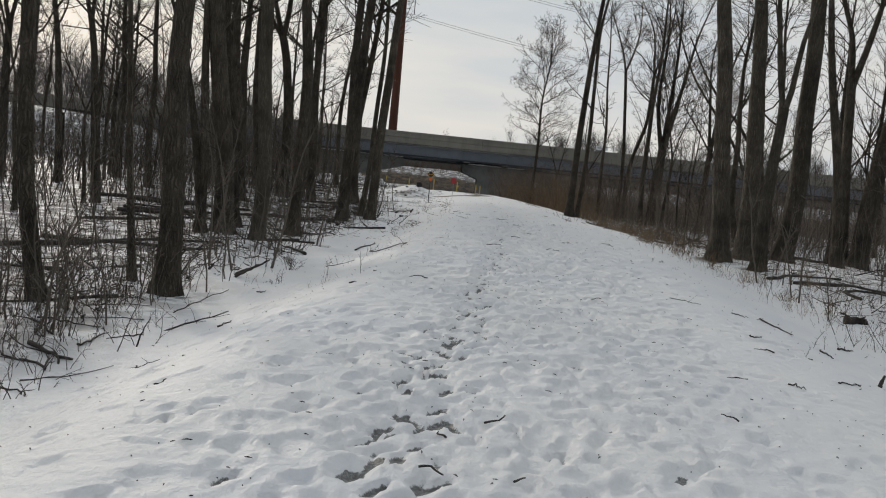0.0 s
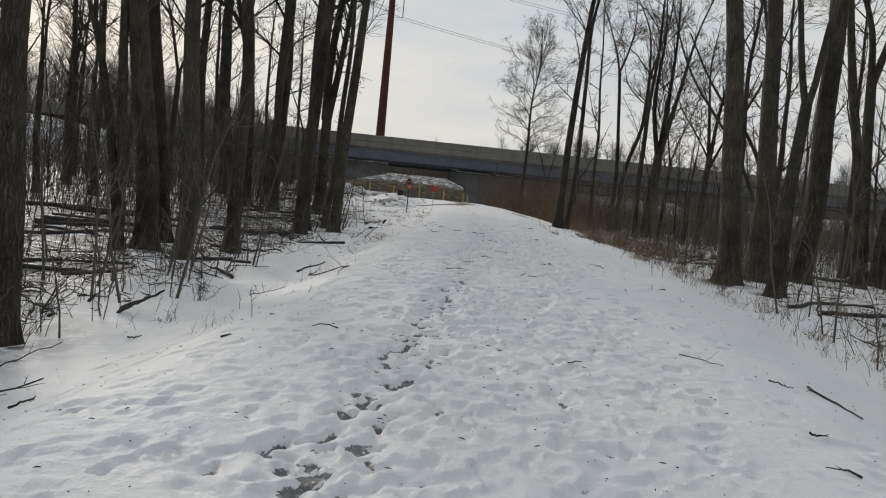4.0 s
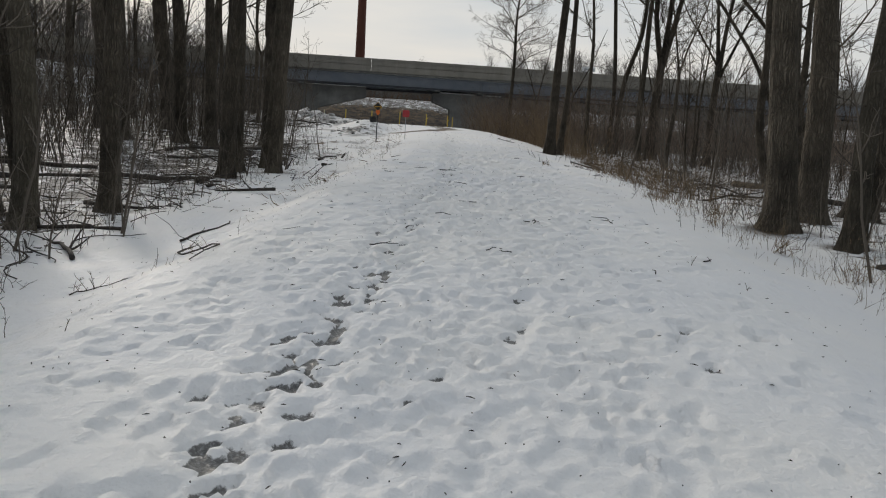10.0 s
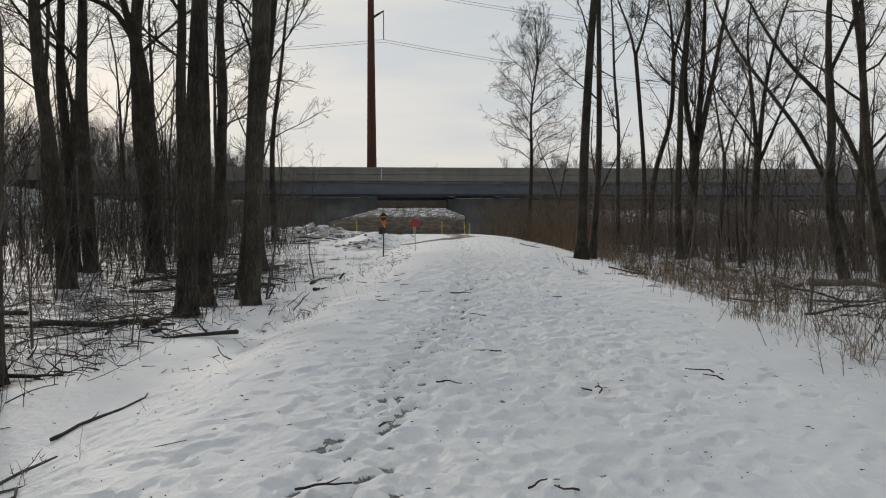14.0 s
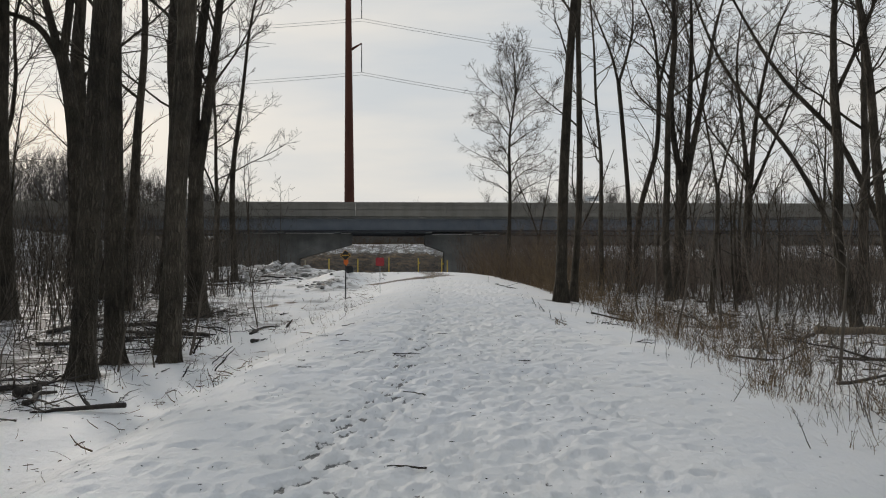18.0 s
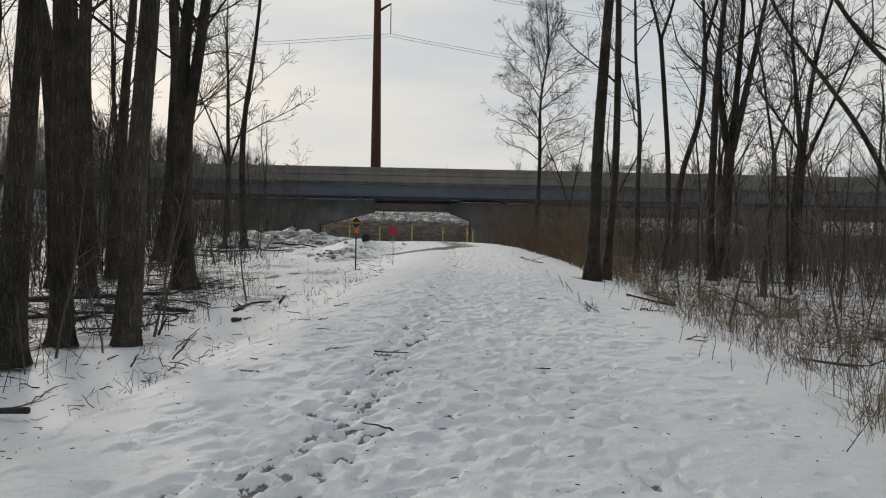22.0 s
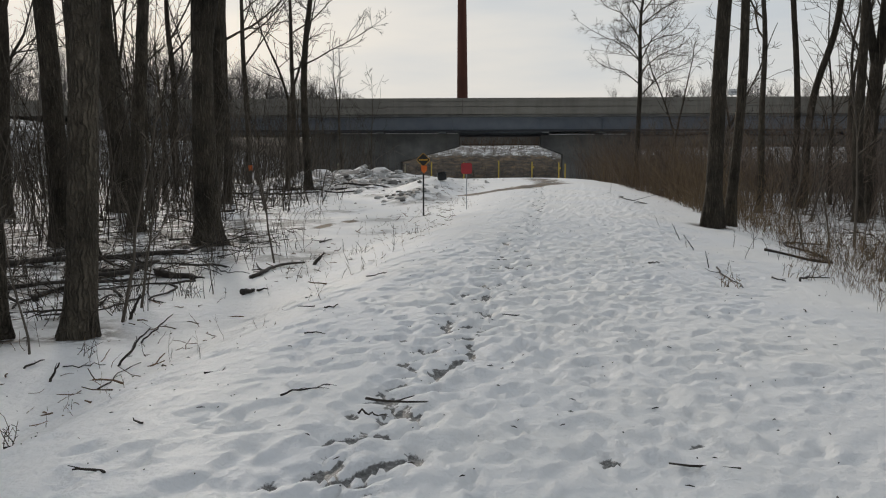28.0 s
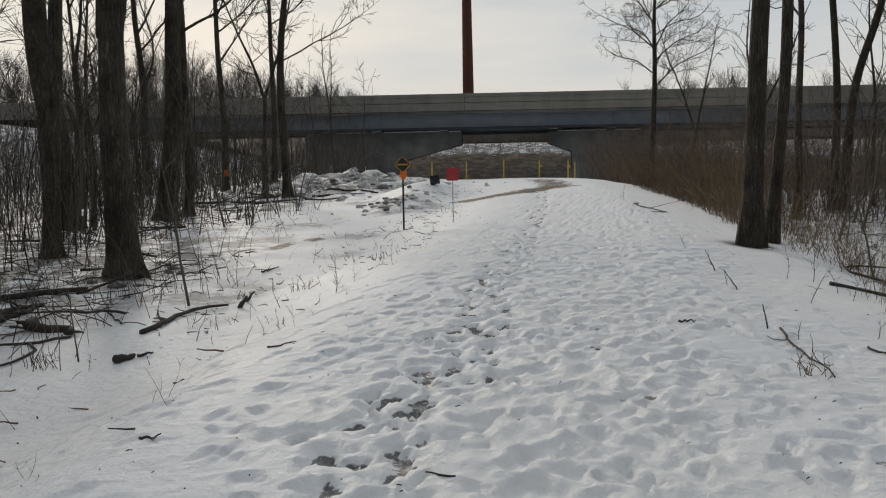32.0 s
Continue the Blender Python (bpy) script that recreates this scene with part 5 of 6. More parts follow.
def fallen_branch(rng, length, r, name="fallen_branch"):
    root = empty(name, pose(0, 0, 0), "dark fallen branch lying on the snow", "branch", "fallen branches")
    t = Tubes()
    ln = wander(rng, (-length / 2, 0, r * 0.6), (1, 0, rng.uniform(0.02, 0.12)), length, 10, 0.2, -0.012)
    ln[:, 2] = np.maximum(ln[:, 2], r * 0.3)
    rr = np.linspace(r, r * 0.3, 10)
    t.add(ln, rr, 8)
    part_mesh("stem", t.mesh("stem"), WOOD_WET, root)
    for _ in range(int(rng.integers(4, 8))):
        i = int(rng.integers(2, 9))
        d = ln[i] - ln[i - 1]
        d /= np.linalg.norm(d)
        a = rng.choice((-1, 1)) * rng.uniform(0.5, 1.0)
        way = np.array((d[0] * math.cos(a) - d[1] * math.sin(a), d[0] * math.sin(a) + d[1] * math.cos(a), rng.uniform(-0.05, 0.55)))
        b = Tubes()
        sl = wander(rng, ln[i], way, length * rng.uniform(0.18, 0.4), 6, 0.14, -0.01)
        b.add(sl, np.linspace(rr[i] * 0.6, 0.004, 6), 6, False)
        part_mesh("side_branch", b.mesh("side_branch"), WOOD_WET, root)
    return root


def log_thing(x0, y0, x1, y1, r, label="dark fallen log lying in snow", material=None, seed=0):
    rng = np.random.default_rng(500 + seed)
    n = 9
    pts = [(x0 + (x1 - x0) * s, y0 + (y1 - y0) * s) for s in np.linspace(0, 1, n)]
    cx, cy = (x0 + x1) / 2, (y0 + y1) / 2
    cz = gz(cx, cy)
    root = empty("log", pose(cx, cy, cz), label, "log", "fallen logs")
    t = Tubes()
    ln = np.array([(px - cx + rng.normal(0, 0.09), py - cy + rng.normal(0, 0.09), gz(px, py) - cz + r * 0.3) for px, py in pts])
    ln[:, 2] = np.maximum(ln[:, 2], np.linspace(ln[0, 2], ln[-1, 2], n) - r * 0.5)
    knobs = rng.uniform(0, 6.3, n)
    t.add(ln, np.linspace(r, r * 0.55, n) * rng.uniform(0.9, 1.1, n), 10, True, lambda th, k: 1 + 0.12 * np.sin(3 * th + knobs[k]) + 0.07 * np.sin(5 * th + k))
    part_mesh("stem", t.mesh("stem"), material or WOOD_WET, root)
    for k in range(2):
        b = Tubes()
        i = int(rng.integers(2, n - 1))
        b.add(wander(rng, ln[i], (rng.normal(0, 1), rng.normal(0, 1), 0.5), rng.uniform(2, 4.5) * r, 4, 0.15), np.linspace(r * 0.35, r * 0.12, 4), 6)
        part_mesh("stub", b.mesh("stub"), material or WOOD_WET, root)
    return root


def stick(x, y, length, angle, r=0.012, seed=0, label="short dark stick lying on trodden snow", curl=0.28, rise=0.0):
    rng = np.random.default_rng(900 + seed)
    t = Tubes()
    a = radians(angle)
    ln = wander(rng, (0, 0, r * 0.8), (math.cos(a), math.sin(a), rise), length, 7, curl, 0.0)
    ln[:, 2] = np.clip(ln[:, 2], r * 0.3, 0.03 + rise * length)
    t.add(ln, np.linspace(r, r * 0.55, 7), 6)
    if length > 0.25:
        t.add(wander(rng, ln[3], (math.cos(a + 0.8), math.sin(a + 0.8), 0.15), length * 0.3, 4, 0.1), np.linspace(r * 0.6, r * 0.3, 4), 5)
    ob = part_mesh("stick", t.mesh("stick"), WOOD_WET, None)
    ob.matrix_basis = pose(x, y, gz(x, y) + 0.004)
    return tagged(ob, label, "stick", "sticks on the snow")


def scatter_small():
    rng = np.random.default_rng(12)
    protos = [sapling(rng, h) for h in (0.7, 1.0, 1.4, 1.8, 2.3, 2.8, 3.4, 4.2)]
    spots = []
    for k in range(290):
        y = rng.uniform(10, 60) if k % 3 else rng.uniform(9, 26)
        if rng.random() < 0.62:
            x = trail_x(y) - 5.4 - abs(rng.normal(0, 1)) * 4.0
            if y > 44:
                x -= 3.5
        else:
            x = trail_x(y) + 3.8 + abs(rng.normal(0, 1)) * 4.0 + (1.2 if y < 30 else 0)
        if k % 7 == 3:
            x, y = rng.uniform(-9.5, -5.3), rng.uniform(9.2, 15)
        spots.append((x, y, rng.uniform(0, 360), rng.uniform(0.75, 1.2)))
    for k, (x, y, a, s) in enumerate(spots):
        m = pose(x, y, gz(x, y), 0, 0, a)
        if k < 8:
            protos[k].matrix_basis = m
        else:
            copy_thing(protos[k % 4 if k % 7 == 3 or (x < -5 and y < 17) else k % 8], m).scale = (s, s, s)
    protos = [fallen_branch(rng, ln, r) for ln, r in ((0.8, 0.014), (1.2, 0.018), (1.6, 0.024), (2.1, 0.032), (2.6, 0.04), (1.0, 0.012))]
    for k in range(110):
        y = rng.uniform(10, 60)
        if rng.random() < 0.68:
            x = trail_x(y) - 5.9 - abs(rng.normal(0, 1)) * 3.6
            if y > 33:
                x -= 0.8
            if y > 46:
                x -= 4
        else:
            x = trail_x(y) + 5.0 + abs(rng.normal(0, 1)) * 3.5
        m = pose(x, y, gz(x, y), rng.uniform(-6, 6), rng.uniform(-5, 5), rng.uniform(0, 360))
        if k < 6:
            protos[k].matrix_basis = m
        else:
            copy_thing(protos[k % 6], m)


scatter_small()


def weed_clump(x, y, h, n, seed, material=None, label="clump of dry brown weeds standing in snow"):
    rng = np.random.default_rng(1300 + seed)
    z = gz(x, y)
    root = empty("weed_clump", pose(x, y, z), label, "weeds", "weed clumps")
    t = Tubes()
    for _ in range(n):
        a, k = rng.uniform(0, 6.3), abs(rng.normal(0, 0.55))
        px, py = rng.normal(0, 0.09), rng.normal(0, 0.09)
        ln = wander(rng, (px, py, gz(x + px, y + py) - z - 0.03), (math.cos(a) * k, math.sin(a) * k, 1), h * rng.uniform(0.4, 1.1), 6, 0.16, -0.05)
        t.add(ln, np.linspace(0.0045, 0.002, 6), 4, False)
        for _ in range(3):
            i = int(rng.integers(2, 5))
            t.add(wander(rng, ln[i], side_way(rng, np.array((0, 0, 1.0)), rng.uniform(0.4, 1.2)), h * rng.uniform(0.08, 0.3), 3, 0.2, -0.02), (0.003, 0.0025, 0.002), 3, False)
    tagged(part_mesh("tuft", t.mesh("tuft", False), material or STALK, root), "", "", "", "stuff")


for k, (x, y, h, n) in enumerate(((5.17, 19.9, 0.35, 26), (5.6, 18.2, 0.4, 18), (4.9, 22.2, 0.45, 22), (4.3, 23.6, 0.5, 24), (3.7, 25.4, 0.45, 20), (4.4, 28.6, 0.6, 26), (3.4, 29.6, 0.5, 30), (4.2, 31.2, 0.7, 30), (3.6, 33.2, 0.55, 26),
                                   (4.6, 34.4, 0.7, 30), (3.3, 36.6, 0.6, 30), (4.4, 38.2, 0.75, 34), (5.24, 41.1, 0.7, 34), (3.5, 40.4, 0.6, 30), (2.9, 42.6, 0.6, 30), (3.9, 43.6, 0.7, 30), (2.7, 45.2, 0.6, 28), (2.4, 48.6, 0.6, 26),
                                   (3.1, 29.0, 0.3, 14), (1.0, 36.7, 0.2, 12), (2.0, 38.4, 0.3, 10), (5.6, 24.6, 0.5, 20), (6.2, 22.2, 0.5, 20), (6.4, 31.5, 0.6, 22))):
    weed_clump(x, y, h, n, k)
for k, (x, y, h, n) in enumerate(((-5.34, 42.4, 0.3, 10), (-6.1, 42.1, 0.25, 8), (-4.9, 44.8, 0.3, 8), (-6.6, 38.2, 0.3, 18), (-6.9, 36.8, 0.35, 18), (-5.0, 18.6, 0.35, 14), (-5.3, 19.6, 0.4, 16), (-4.6, 16.4, 0.3, 8), (-4.4, 19.8, 0.35, 6), (-3.8, 21.5, 0.25, 5), (-5.8, 34.4, 0.4, 5), (-4.2, 31.0, 0.3, 6))):
    weed_clump(x, y, h, n, 60 + k, TWIG, "sparse dark weed stalks poking from the snow")
log_thing(5.72, 17.5, 5.98, 17.72, 0.10, "dark rotten log end in snow and weeds", seed=1)
log_thing(-13.3, 28.1, -11.1, 28.9, 0.09, seed=20)
log_thing(-14.2, 30.6, -10.9, 30.8, 0.06, seed=21)
log_thing(-16.4, 33.1, -13.5, 34.9, 0.10, seed=22)
log_thing(-12.6, 27.0, -10.6, 26.3, 0.06, seed=23)
log_thing(7.2, 41.1, 9.4, 40.1, 0.15, "pale brown fallen log among weeds in snow", PALE_WOOD, 3)
log_thing(-13.5, 29.0, -9.8, 31.2, 0.09, seed=4)
log_thing(-15.5, 33.5, -10.6, 33.0, 0.10, seed=5)
log_thing(-12.5, 24.5, -9.9, 28.6, 0.07, seed=6)
log_thing(-10.8, 19.2, -7.9, 20.4, 0.07, seed=7)
log_thing(-11.5, 16.0, -9.0, 21.0, 0.09, seed=8)
log_thing(-10.6, 37.6, -8.2, 39.4, 0.055, seed=9)
log_thing(-11.6, 40.0, -8.9, 42.2, 0.075, "mossy fallen trunk leaning on snow by a tree", seed=10)
log_thing(-9.4, 31.2, -7.4, 32.0, 0.08, seed=11)
log_thing(6.0, 22.6, 8.6, 23.3, 0.06, seed=12)
log_thing(5.6, 23.4, 7.9, 25.0, 0.05, seed=13)
log_thing(7.4, 33.6, 10.6, 34.8, 0.10, seed=14)
log_thing(-15.6, 61.6, -11.8, 63.2, 0.055, "dark logs dumped on snow near rubble", seed=15)
log_thing(-16.2, 63.0, -12.6, 62.4, 0.05, "dark logs dumped on snow near rubble", seed=16)
log_thing(-13.9, 64.6, -11.2, 64.0, 0.05, "dark logs dumped on snow near rubble", seed=24)
log_thing(-14.6, 60.4, -11.9, 61.6, 0.045, "dark logs dumped on snow near rubble", seed=25)
log_thing(-17.0, 59.8, -13.8, 61.0, 0.05, "dark logs dumped on snow near rubble", seed=17)
for k, (sx, sy, sl, sa) in enumerate(((-0.42, 5.35, 0.16, 120), (-0.22, 5.75, 0.24, 62), (-0.50, 4.75, 0.20, 15), (0.0, 4.7, 0.14, 75), (-3.1, 8.1, 0.16, 40), (-2.6, 6.3, 0.14, 10),
                                     (1.5, 6.6, 0.14, 150), (1.9, 8.2, 0.20, 160), (2.5, 9.8, 0.35, 140), (3.0, 10.2, 0.22, 100), (0.75, 12.3, 0.16, 12), (-1.5, 12.9, 0.28, 170), (-2.4, 13.6, 0.20, 30),
                                     (0.61, 22.4, 0.32, 75), (1.76, 23.4, 0.30, 150), (0.16, 19.7, 0.16, 40), (0.43, 19.7, 0.18, 150), (2.61, 20.5, 0.38, 45), (1.9, 19.2, 0.14, 88),
                                     (-0.23, 24.3, 0.36, 165), (0.67, 22.3, 0.34, 60), (1.79, 23.1, 0.24, 140), (-0.7, 22.6, 0.24, 10), (-0.9, 21.0, 0.30, 5), (-1.1, 19.6, 0.34, 8),
                                     (-2.32, 29.5, 0.30, 150), (-0.59, 27.3, 0.30, 155), (-1.5, 31.0, 0.42, 5), (0.63, 30.1, 0.36, 160), (-2.9, 31.6, 0.26, 35), (-3.6, 30.4, 0.34, 55),
                                     (-3.3, 34.8, 0.22, 170), (-2.7, 33.0, 0.20, 25), (-2.6, 30.3, 0.16, 165), (-1.0, 34.0, 0.20, 150), (2.2, 33.5, 0.40, 30), (2.4, 33.2, 0.30, 160), (1.6, 35.0, 0.2, 80), (-4.2, 36.8, 0.3, 60), (-2.0, 38.5, 0.22, 12))):
    stick(sx, sy, sl, sa, 0.0055 + 0.009 * sl, k)


def branch_at(x0, y0, x1, y1, r, lift):
    """A fallen branch from one spot to another; lift raises its far end."""
    rng = np.random.default_rng(int(abs(x0) * 100) + int(y0 * 1000))
    z0, z1 = gz(x0, y0), gz(x1, y1)
    root = empty("fallen_branch", pose(x0, y0, z0), "dark branch jutting from the snow" if lift else ("thick dark dead branch lying in snow" if r > 0.03 else "thin dark branch lying on the snow"), "branch", "fallen branches")
    end = np.array((x1 - x0, y1 - y0, z1 - z0 + lift if not lift else lift))
    length = float(np.linalg.norm(end))
    n = 9
    side = np.cross(end / length, (0, 0, 1.0))
    bow = rng.normal(0, 0.05 if r < 0.03 else 0.09, 2) * length
    pts = []
    for s in np.linspace(0, 1, n):
        p = end * s + side * (bow[0] * math.sin(math.pi * s) + bow[1] * math.sin(2 * math.pi * s)) + rng.normal(0, 0.012 * length, 3) * (0 < s < 1)
        if not lift:
            p[2] = gz(x0 + p[0], y0 + p[1]) - z0 + r * 0.5 + abs(rng.normal(0, 0.012))
        pts.append(p)
    pts = np.array(pts)
    if lift:
        pts[0, 2] = -0.05
    rr = np.linspace(r, r * 0.45, n)
    t = Tubes()
    t.add(pts, rr, 8 if r > 0.02 else 6, True, lambda th, k: 1 + 0.08 * np.sin(2 * th + k * 1.7))
    part_mesh("stem", t.mesh("stem"), WOOD_WET, root)
    for _ in range(int(rng.integers(1, 4)) if length > 0.3 else 1):
        i = int(rng.integers(2, n - 1))
        d = pts[i] - pts[i - 1]
        d /= np.linalg.norm(d) + 1e-9
        sl = wander(rng, pts[i], side_way(rng, d, rng.uniform(0.4, 0.9)) * (1, 1, 0.5) + np.array((0, 0, 0.25)), length * rng.uniform(0.15, 0.35), 5, 0.16, -0.02)
        b = Tubes()
        b.add(sl, np.linspace(rr[i] * 0.6, rr[i] * 0.25, 5), 5)
        part_mesh("side_branch", b.mesh("side_branch"), WOOD_WET, root)


def weed(x, y, h):
    """One dead weed: a wiry stem with short side stalks."""
    rng = np.random.default_rng(int(abs(x) * 100) + int(y * 977))
    root = empty("dead_weed", pose(x, y, gz(x, y)), "tall thin leafless stem standing in snow" if h > 0.5 else "short dead weed stem poking out of snow", "weed", "single weeds")
    t = Tubes()
    ln = wander(rng, (0, 0, -0.04), (rng.normal(0, 0.22), rng.normal(0, 0.22), 1), h + 0.04, 8, 0.09, 0.0)
    r = 0.0035 + 0.004 * h
    t.add(ln, np.linspace(r, 0.0018, 8), 5)
    part_mesh("stem", t.mesh("stem"), TWIG, root)
    b = Tubes()
    for _ in range(int(rng.integers(3, 8))):
        i = int(rng.integers(2, 7))
        b.add(wander(rng, ln[i], side_way(rng, np.array((0, 0, 1.0)), rng.uniform(0.4, 1.1)), h * rng.uniform(0.1, 0.35), 4, 0.18, 0.0), np.linspace(r * 0.6, 0.0015, 4), 3, False)
    tagged(part_mesh("spray", b.mesh("spray", False), TWIG, root), "", "", "", "stuff")


# fallen wood low on the left, at the start
for row in ((-5.50, 9.75, -4.78, 9.35, 0.030, 0.00), (-6.27, 11.27, -5.33, 11.09, 0.014, 0.00), (-5.06, 9.99, -5.09, 10.81, 0.014, 0.00), (-5.81, 10.44, -5.46, 10.01, 0.012, 0.00), (-4.50, 10.26, -4.35, 10.28, 0.012, 0.36), (-5.58, 16.80, -5.11, 16.85, 0.030, 0.27), (-3.85, 11.15, -3.78, 11.44, 0.012, 0.00), (-3.93, 9.03, -3.40, 8.33, 0.006, 0.00), (-7.99, 22.52, -6.64, 19.92, 0.015, 0.00), (-6.50, 22.01, -5.39, 20.14, 0.014, 0.00), (-6.37, 16.14, -5.97, 16.18, 0.015, 0.67)):
    branch_at(*row)
# fallen wood on the left slope
for row in ((-5.68, 17.12, -5.04, 17.18, 0.032, 0.34), (-8.26, 24.61, -6.51, 22.04, 0.020, 0.00), (-6.65, 22.53, -5.59, 21.40, 0.014, 0.00), (-4.50, 19.66, -4.00, 20.09, 0.008, 0.00), (-6.02, 22.68, -5.42, 23.95, 0.010, 0.00), (-4.65, 23.40, -4.52, 25.34, 0.020, 0.00), (-3.97, 22.29, -2.79, 18.77, 0.014, 0.00), (-8.56, 20.60, -8.89, 22.20, 0.020, 0.00), (-4.54, 14.90, -4.43, 15.07, 0.012, 0.00), (-2.48, 12.30, -2.41, 12.38, 0.012, 0.00), (-8.34, 23.24, -6.94, 21.31, 0.014, 0.00), (-6.24, 17.27, -6.15, 17.28, 0.030, 0.12)):
    branch_at(*row)
# twigs on the right shoulder, at the start
for row in ((3.11, 13.14, 3.27, 12.06, 0.013, 0.00), (2.47, 10.82, 2.61, 10.84, 0.010, 0.00), (2.67, 12.88, 2.85, 12.68, 0.008, 0.00), (1.93, 13.56, 2.31, 13.20, 0.006, 0.00), (4.08, 12.82, 4.49, 13.47, 0.015, 0.00), (2.25, 8.25, 2.36, 8.11, 0.008, 0.00), (2.83, 8.76, 3.15, 9.12, 0.008, 0.00), (3.54, 9.73, 3.58, 9.73, 0.025, 0.12), (3.50, 11.63, 3.56, 11.30, 0.013, 0.00), (7.14, 21.28, 8.27, 22.90, 0.040, 0.00)):
    branch_at(*row)
# fallen wood under the further left trees
for row in ((-5.24, 34.14, -4.86, 34.18, 0.016, 0.41), (-5.56, 33.49, -5.45, 33.50, 0.016, 0.19), (-6.04, 33.75, -6.01, 34.03, 0.012, 0.00), (-5.72, 33.93, -5.38, 34.16, 0.008, 0.00), (-2.05, 30.98, -1.82, 31.24, 0.007, 0.00), (-1.44, 30.68, -1.26, 30.63, 0.007, 0.00), (-6.27, 39.61, -6.10, 41.54, 0.040, 0.00), (-5.88, 38.47, -5.79, 38.68, 0.050, 0.00), (-5.73, 38.65, -5.60, 38.77, 0.020, 0.00), (-5.97, 41.85, -5.84, 41.86, 0.025, 0.16), (-6.45, 36.33, -6.29, 36.35, 0.025, 0.33), (-8.93, 39.19, -8.88, 41.23, 0.060, 0.00), (-9.62, 40.05, -8.54, 39.74, 0.040, 0.00), (-8.54, 37.26, -8.73, 38.60, 0.050, 0.00)):
    branch_at(*row)
# more of it
for row in ((-3.57, 37.38, -3.29, 37.39, 0.010, 0.00), (-3.09, 34.52, -2.93, 34.50, 0.010, 0.00), (-8.72, 40.11, -9.04, 41.20, 0.050, 0.00), (-8.16, 40.05, -7.36, 39.65, 0.080, 0.00), (-6.82, 44.20, -6.72, 44.68, 0.020, 0.00), (-5.90, 41.48, -5.78, 41.49, 0.040, 0.16), (-8.08, 42.01, -7.60, 43.58, 0.012, 0.00), (-7.67, 40.96, -6.52, 40.10, 0.012, 0.00)):
    branch_at(*row)
# branches round the double tree
for row in ((-7.18, 31.13, -7.20, 31.71, 0.090, 0.00), (-6.79, 30.61, -6.73, 31.42, 0.050, 0.00), (-7.70, 31.92, -8.06, 33.88, 0.030, 0.00), (-5.65, 30.71, -5.69, 32.04, 0.010, 0.00), (-5.74, 35.40, -5.32, 35.44, 0.012, 0.35), (-4.92, 33.31, -4.93, 34.10, 0.008, 0.00)):
    branch_at(*row)
# tangled dead wood round the tree feet
tangle = np.random.default_rng(41)
for k in range(16):
    bx, by = tangle.uniform(-6.6, -4.6), tangle.uniform(7.2, 12.5)
    ba, bl = tangle.uniform(0, 6.3), tangle.uniform(0.4, 1.1)
    branch_at(bx, by, bx + bl * math.cos(ba), by + bl * math.sin(ba), tangle.uniform(0.006, 0.016), 0.0 if k % 3 else tangle.uniform(0.15, 0.45))
for k in range(30):
    bx, by = (tangle.uniform(-9.6, -6.9), tangle.uniform(37, 42)) if k < 18 else (tangle.uniform(-8.6, -6.7), tangle.uniform(30.4, 33.2))
    ba, bl = tangle.uniform(0, 6.3), tangle.uniform(0.6, 1.9)
    branch_at(bx, by, bx + bl * math.cos(ba), by + bl * math.sin(ba), tangle.uniform(0.007, 0.024), 0.0 if k % 4 else tangle.uniform(0.1, 0.35))
# twigs on the right shoulder, further on
for row in ((0.96, 38.34, 1.16, 36.66, 0.012, 0.00), (1.61, 37.91, 1.73, 37.59, 0.012, 0.00), (1.92, 37.76, 2.53, 39.38, 0.015, 0.00), (1.96, 42.26, 3.46, 45.71, 0.030, 0.00), (-0.93, 54.61, -0.50, 51.47, 0.020, 0.00), (0.08, 38.38, 0.23, 38.38, 0.012, 0.00), (0.75, 40.86, 0.59, 40.84, 0.008, 0.23), (0.56, 42.27, 0.42, 42.26, 0.008, 0.29), (0.87, 38.50, 0.82, 38.49, 0.008, 0.22)):
    branch_at(*row)
# single weeds
for row in ((-4.58, 9.95, 1.00), (-5.45, 9.55, 0.58), (-5.71, 12.51, 1.08), (-7.88, 15.40, 1.03), (-4.87, 11.62, 0.35), (-5.57, 9.43, 0.48), (-6.11, 12.21, 0.41), (-5.58, 11.52, 0.46), (-5.17, 9.99, 0.20), (-6.21, 11.42, 0.46), (-6.05, 11.79, 0.36), (-4.95, 11.37, 0.27)):
    weed(*row)
for row in ((-2.58, 13.55, 0.35), (-4.94, 18.47, 0.33), (-3.94, 17.42, 0.30), (-6.39, 17.82, 0.72), (-6.08, 17.48, 0.27), (-5.13, 17.13, 0.30), (-5.14, 17.79, 0.36), (-3.77, 20.32, 0.24), (-2.52, 15.68, 0.11), (-7.10, 18.62, 0.38), (-7.55, 20.95, 0.45), (-7.17, 20.52, 0.34), (-6.06, 20.33, 0.29)):
    weed(*row)
for row in ((3.41, 11.66, 0.25), (3.71, 12.15, 0.17), (4.25, 13.29, 0.16), (2.96, 10.33, 0.13), (5.59, 18.11, 0.83), (5.49, 18.24, 0.56), (5.95, 18.52, 0.74), (6.14, 18.35, 0.62), (5.38, 21.49, 0.53), (4.96, 21.33, 0.39), (5.10, 21.40, 0.46), (5.02, 19.20, 0.29), (6.71, 19.32, 0.71)):
    weed(*row)
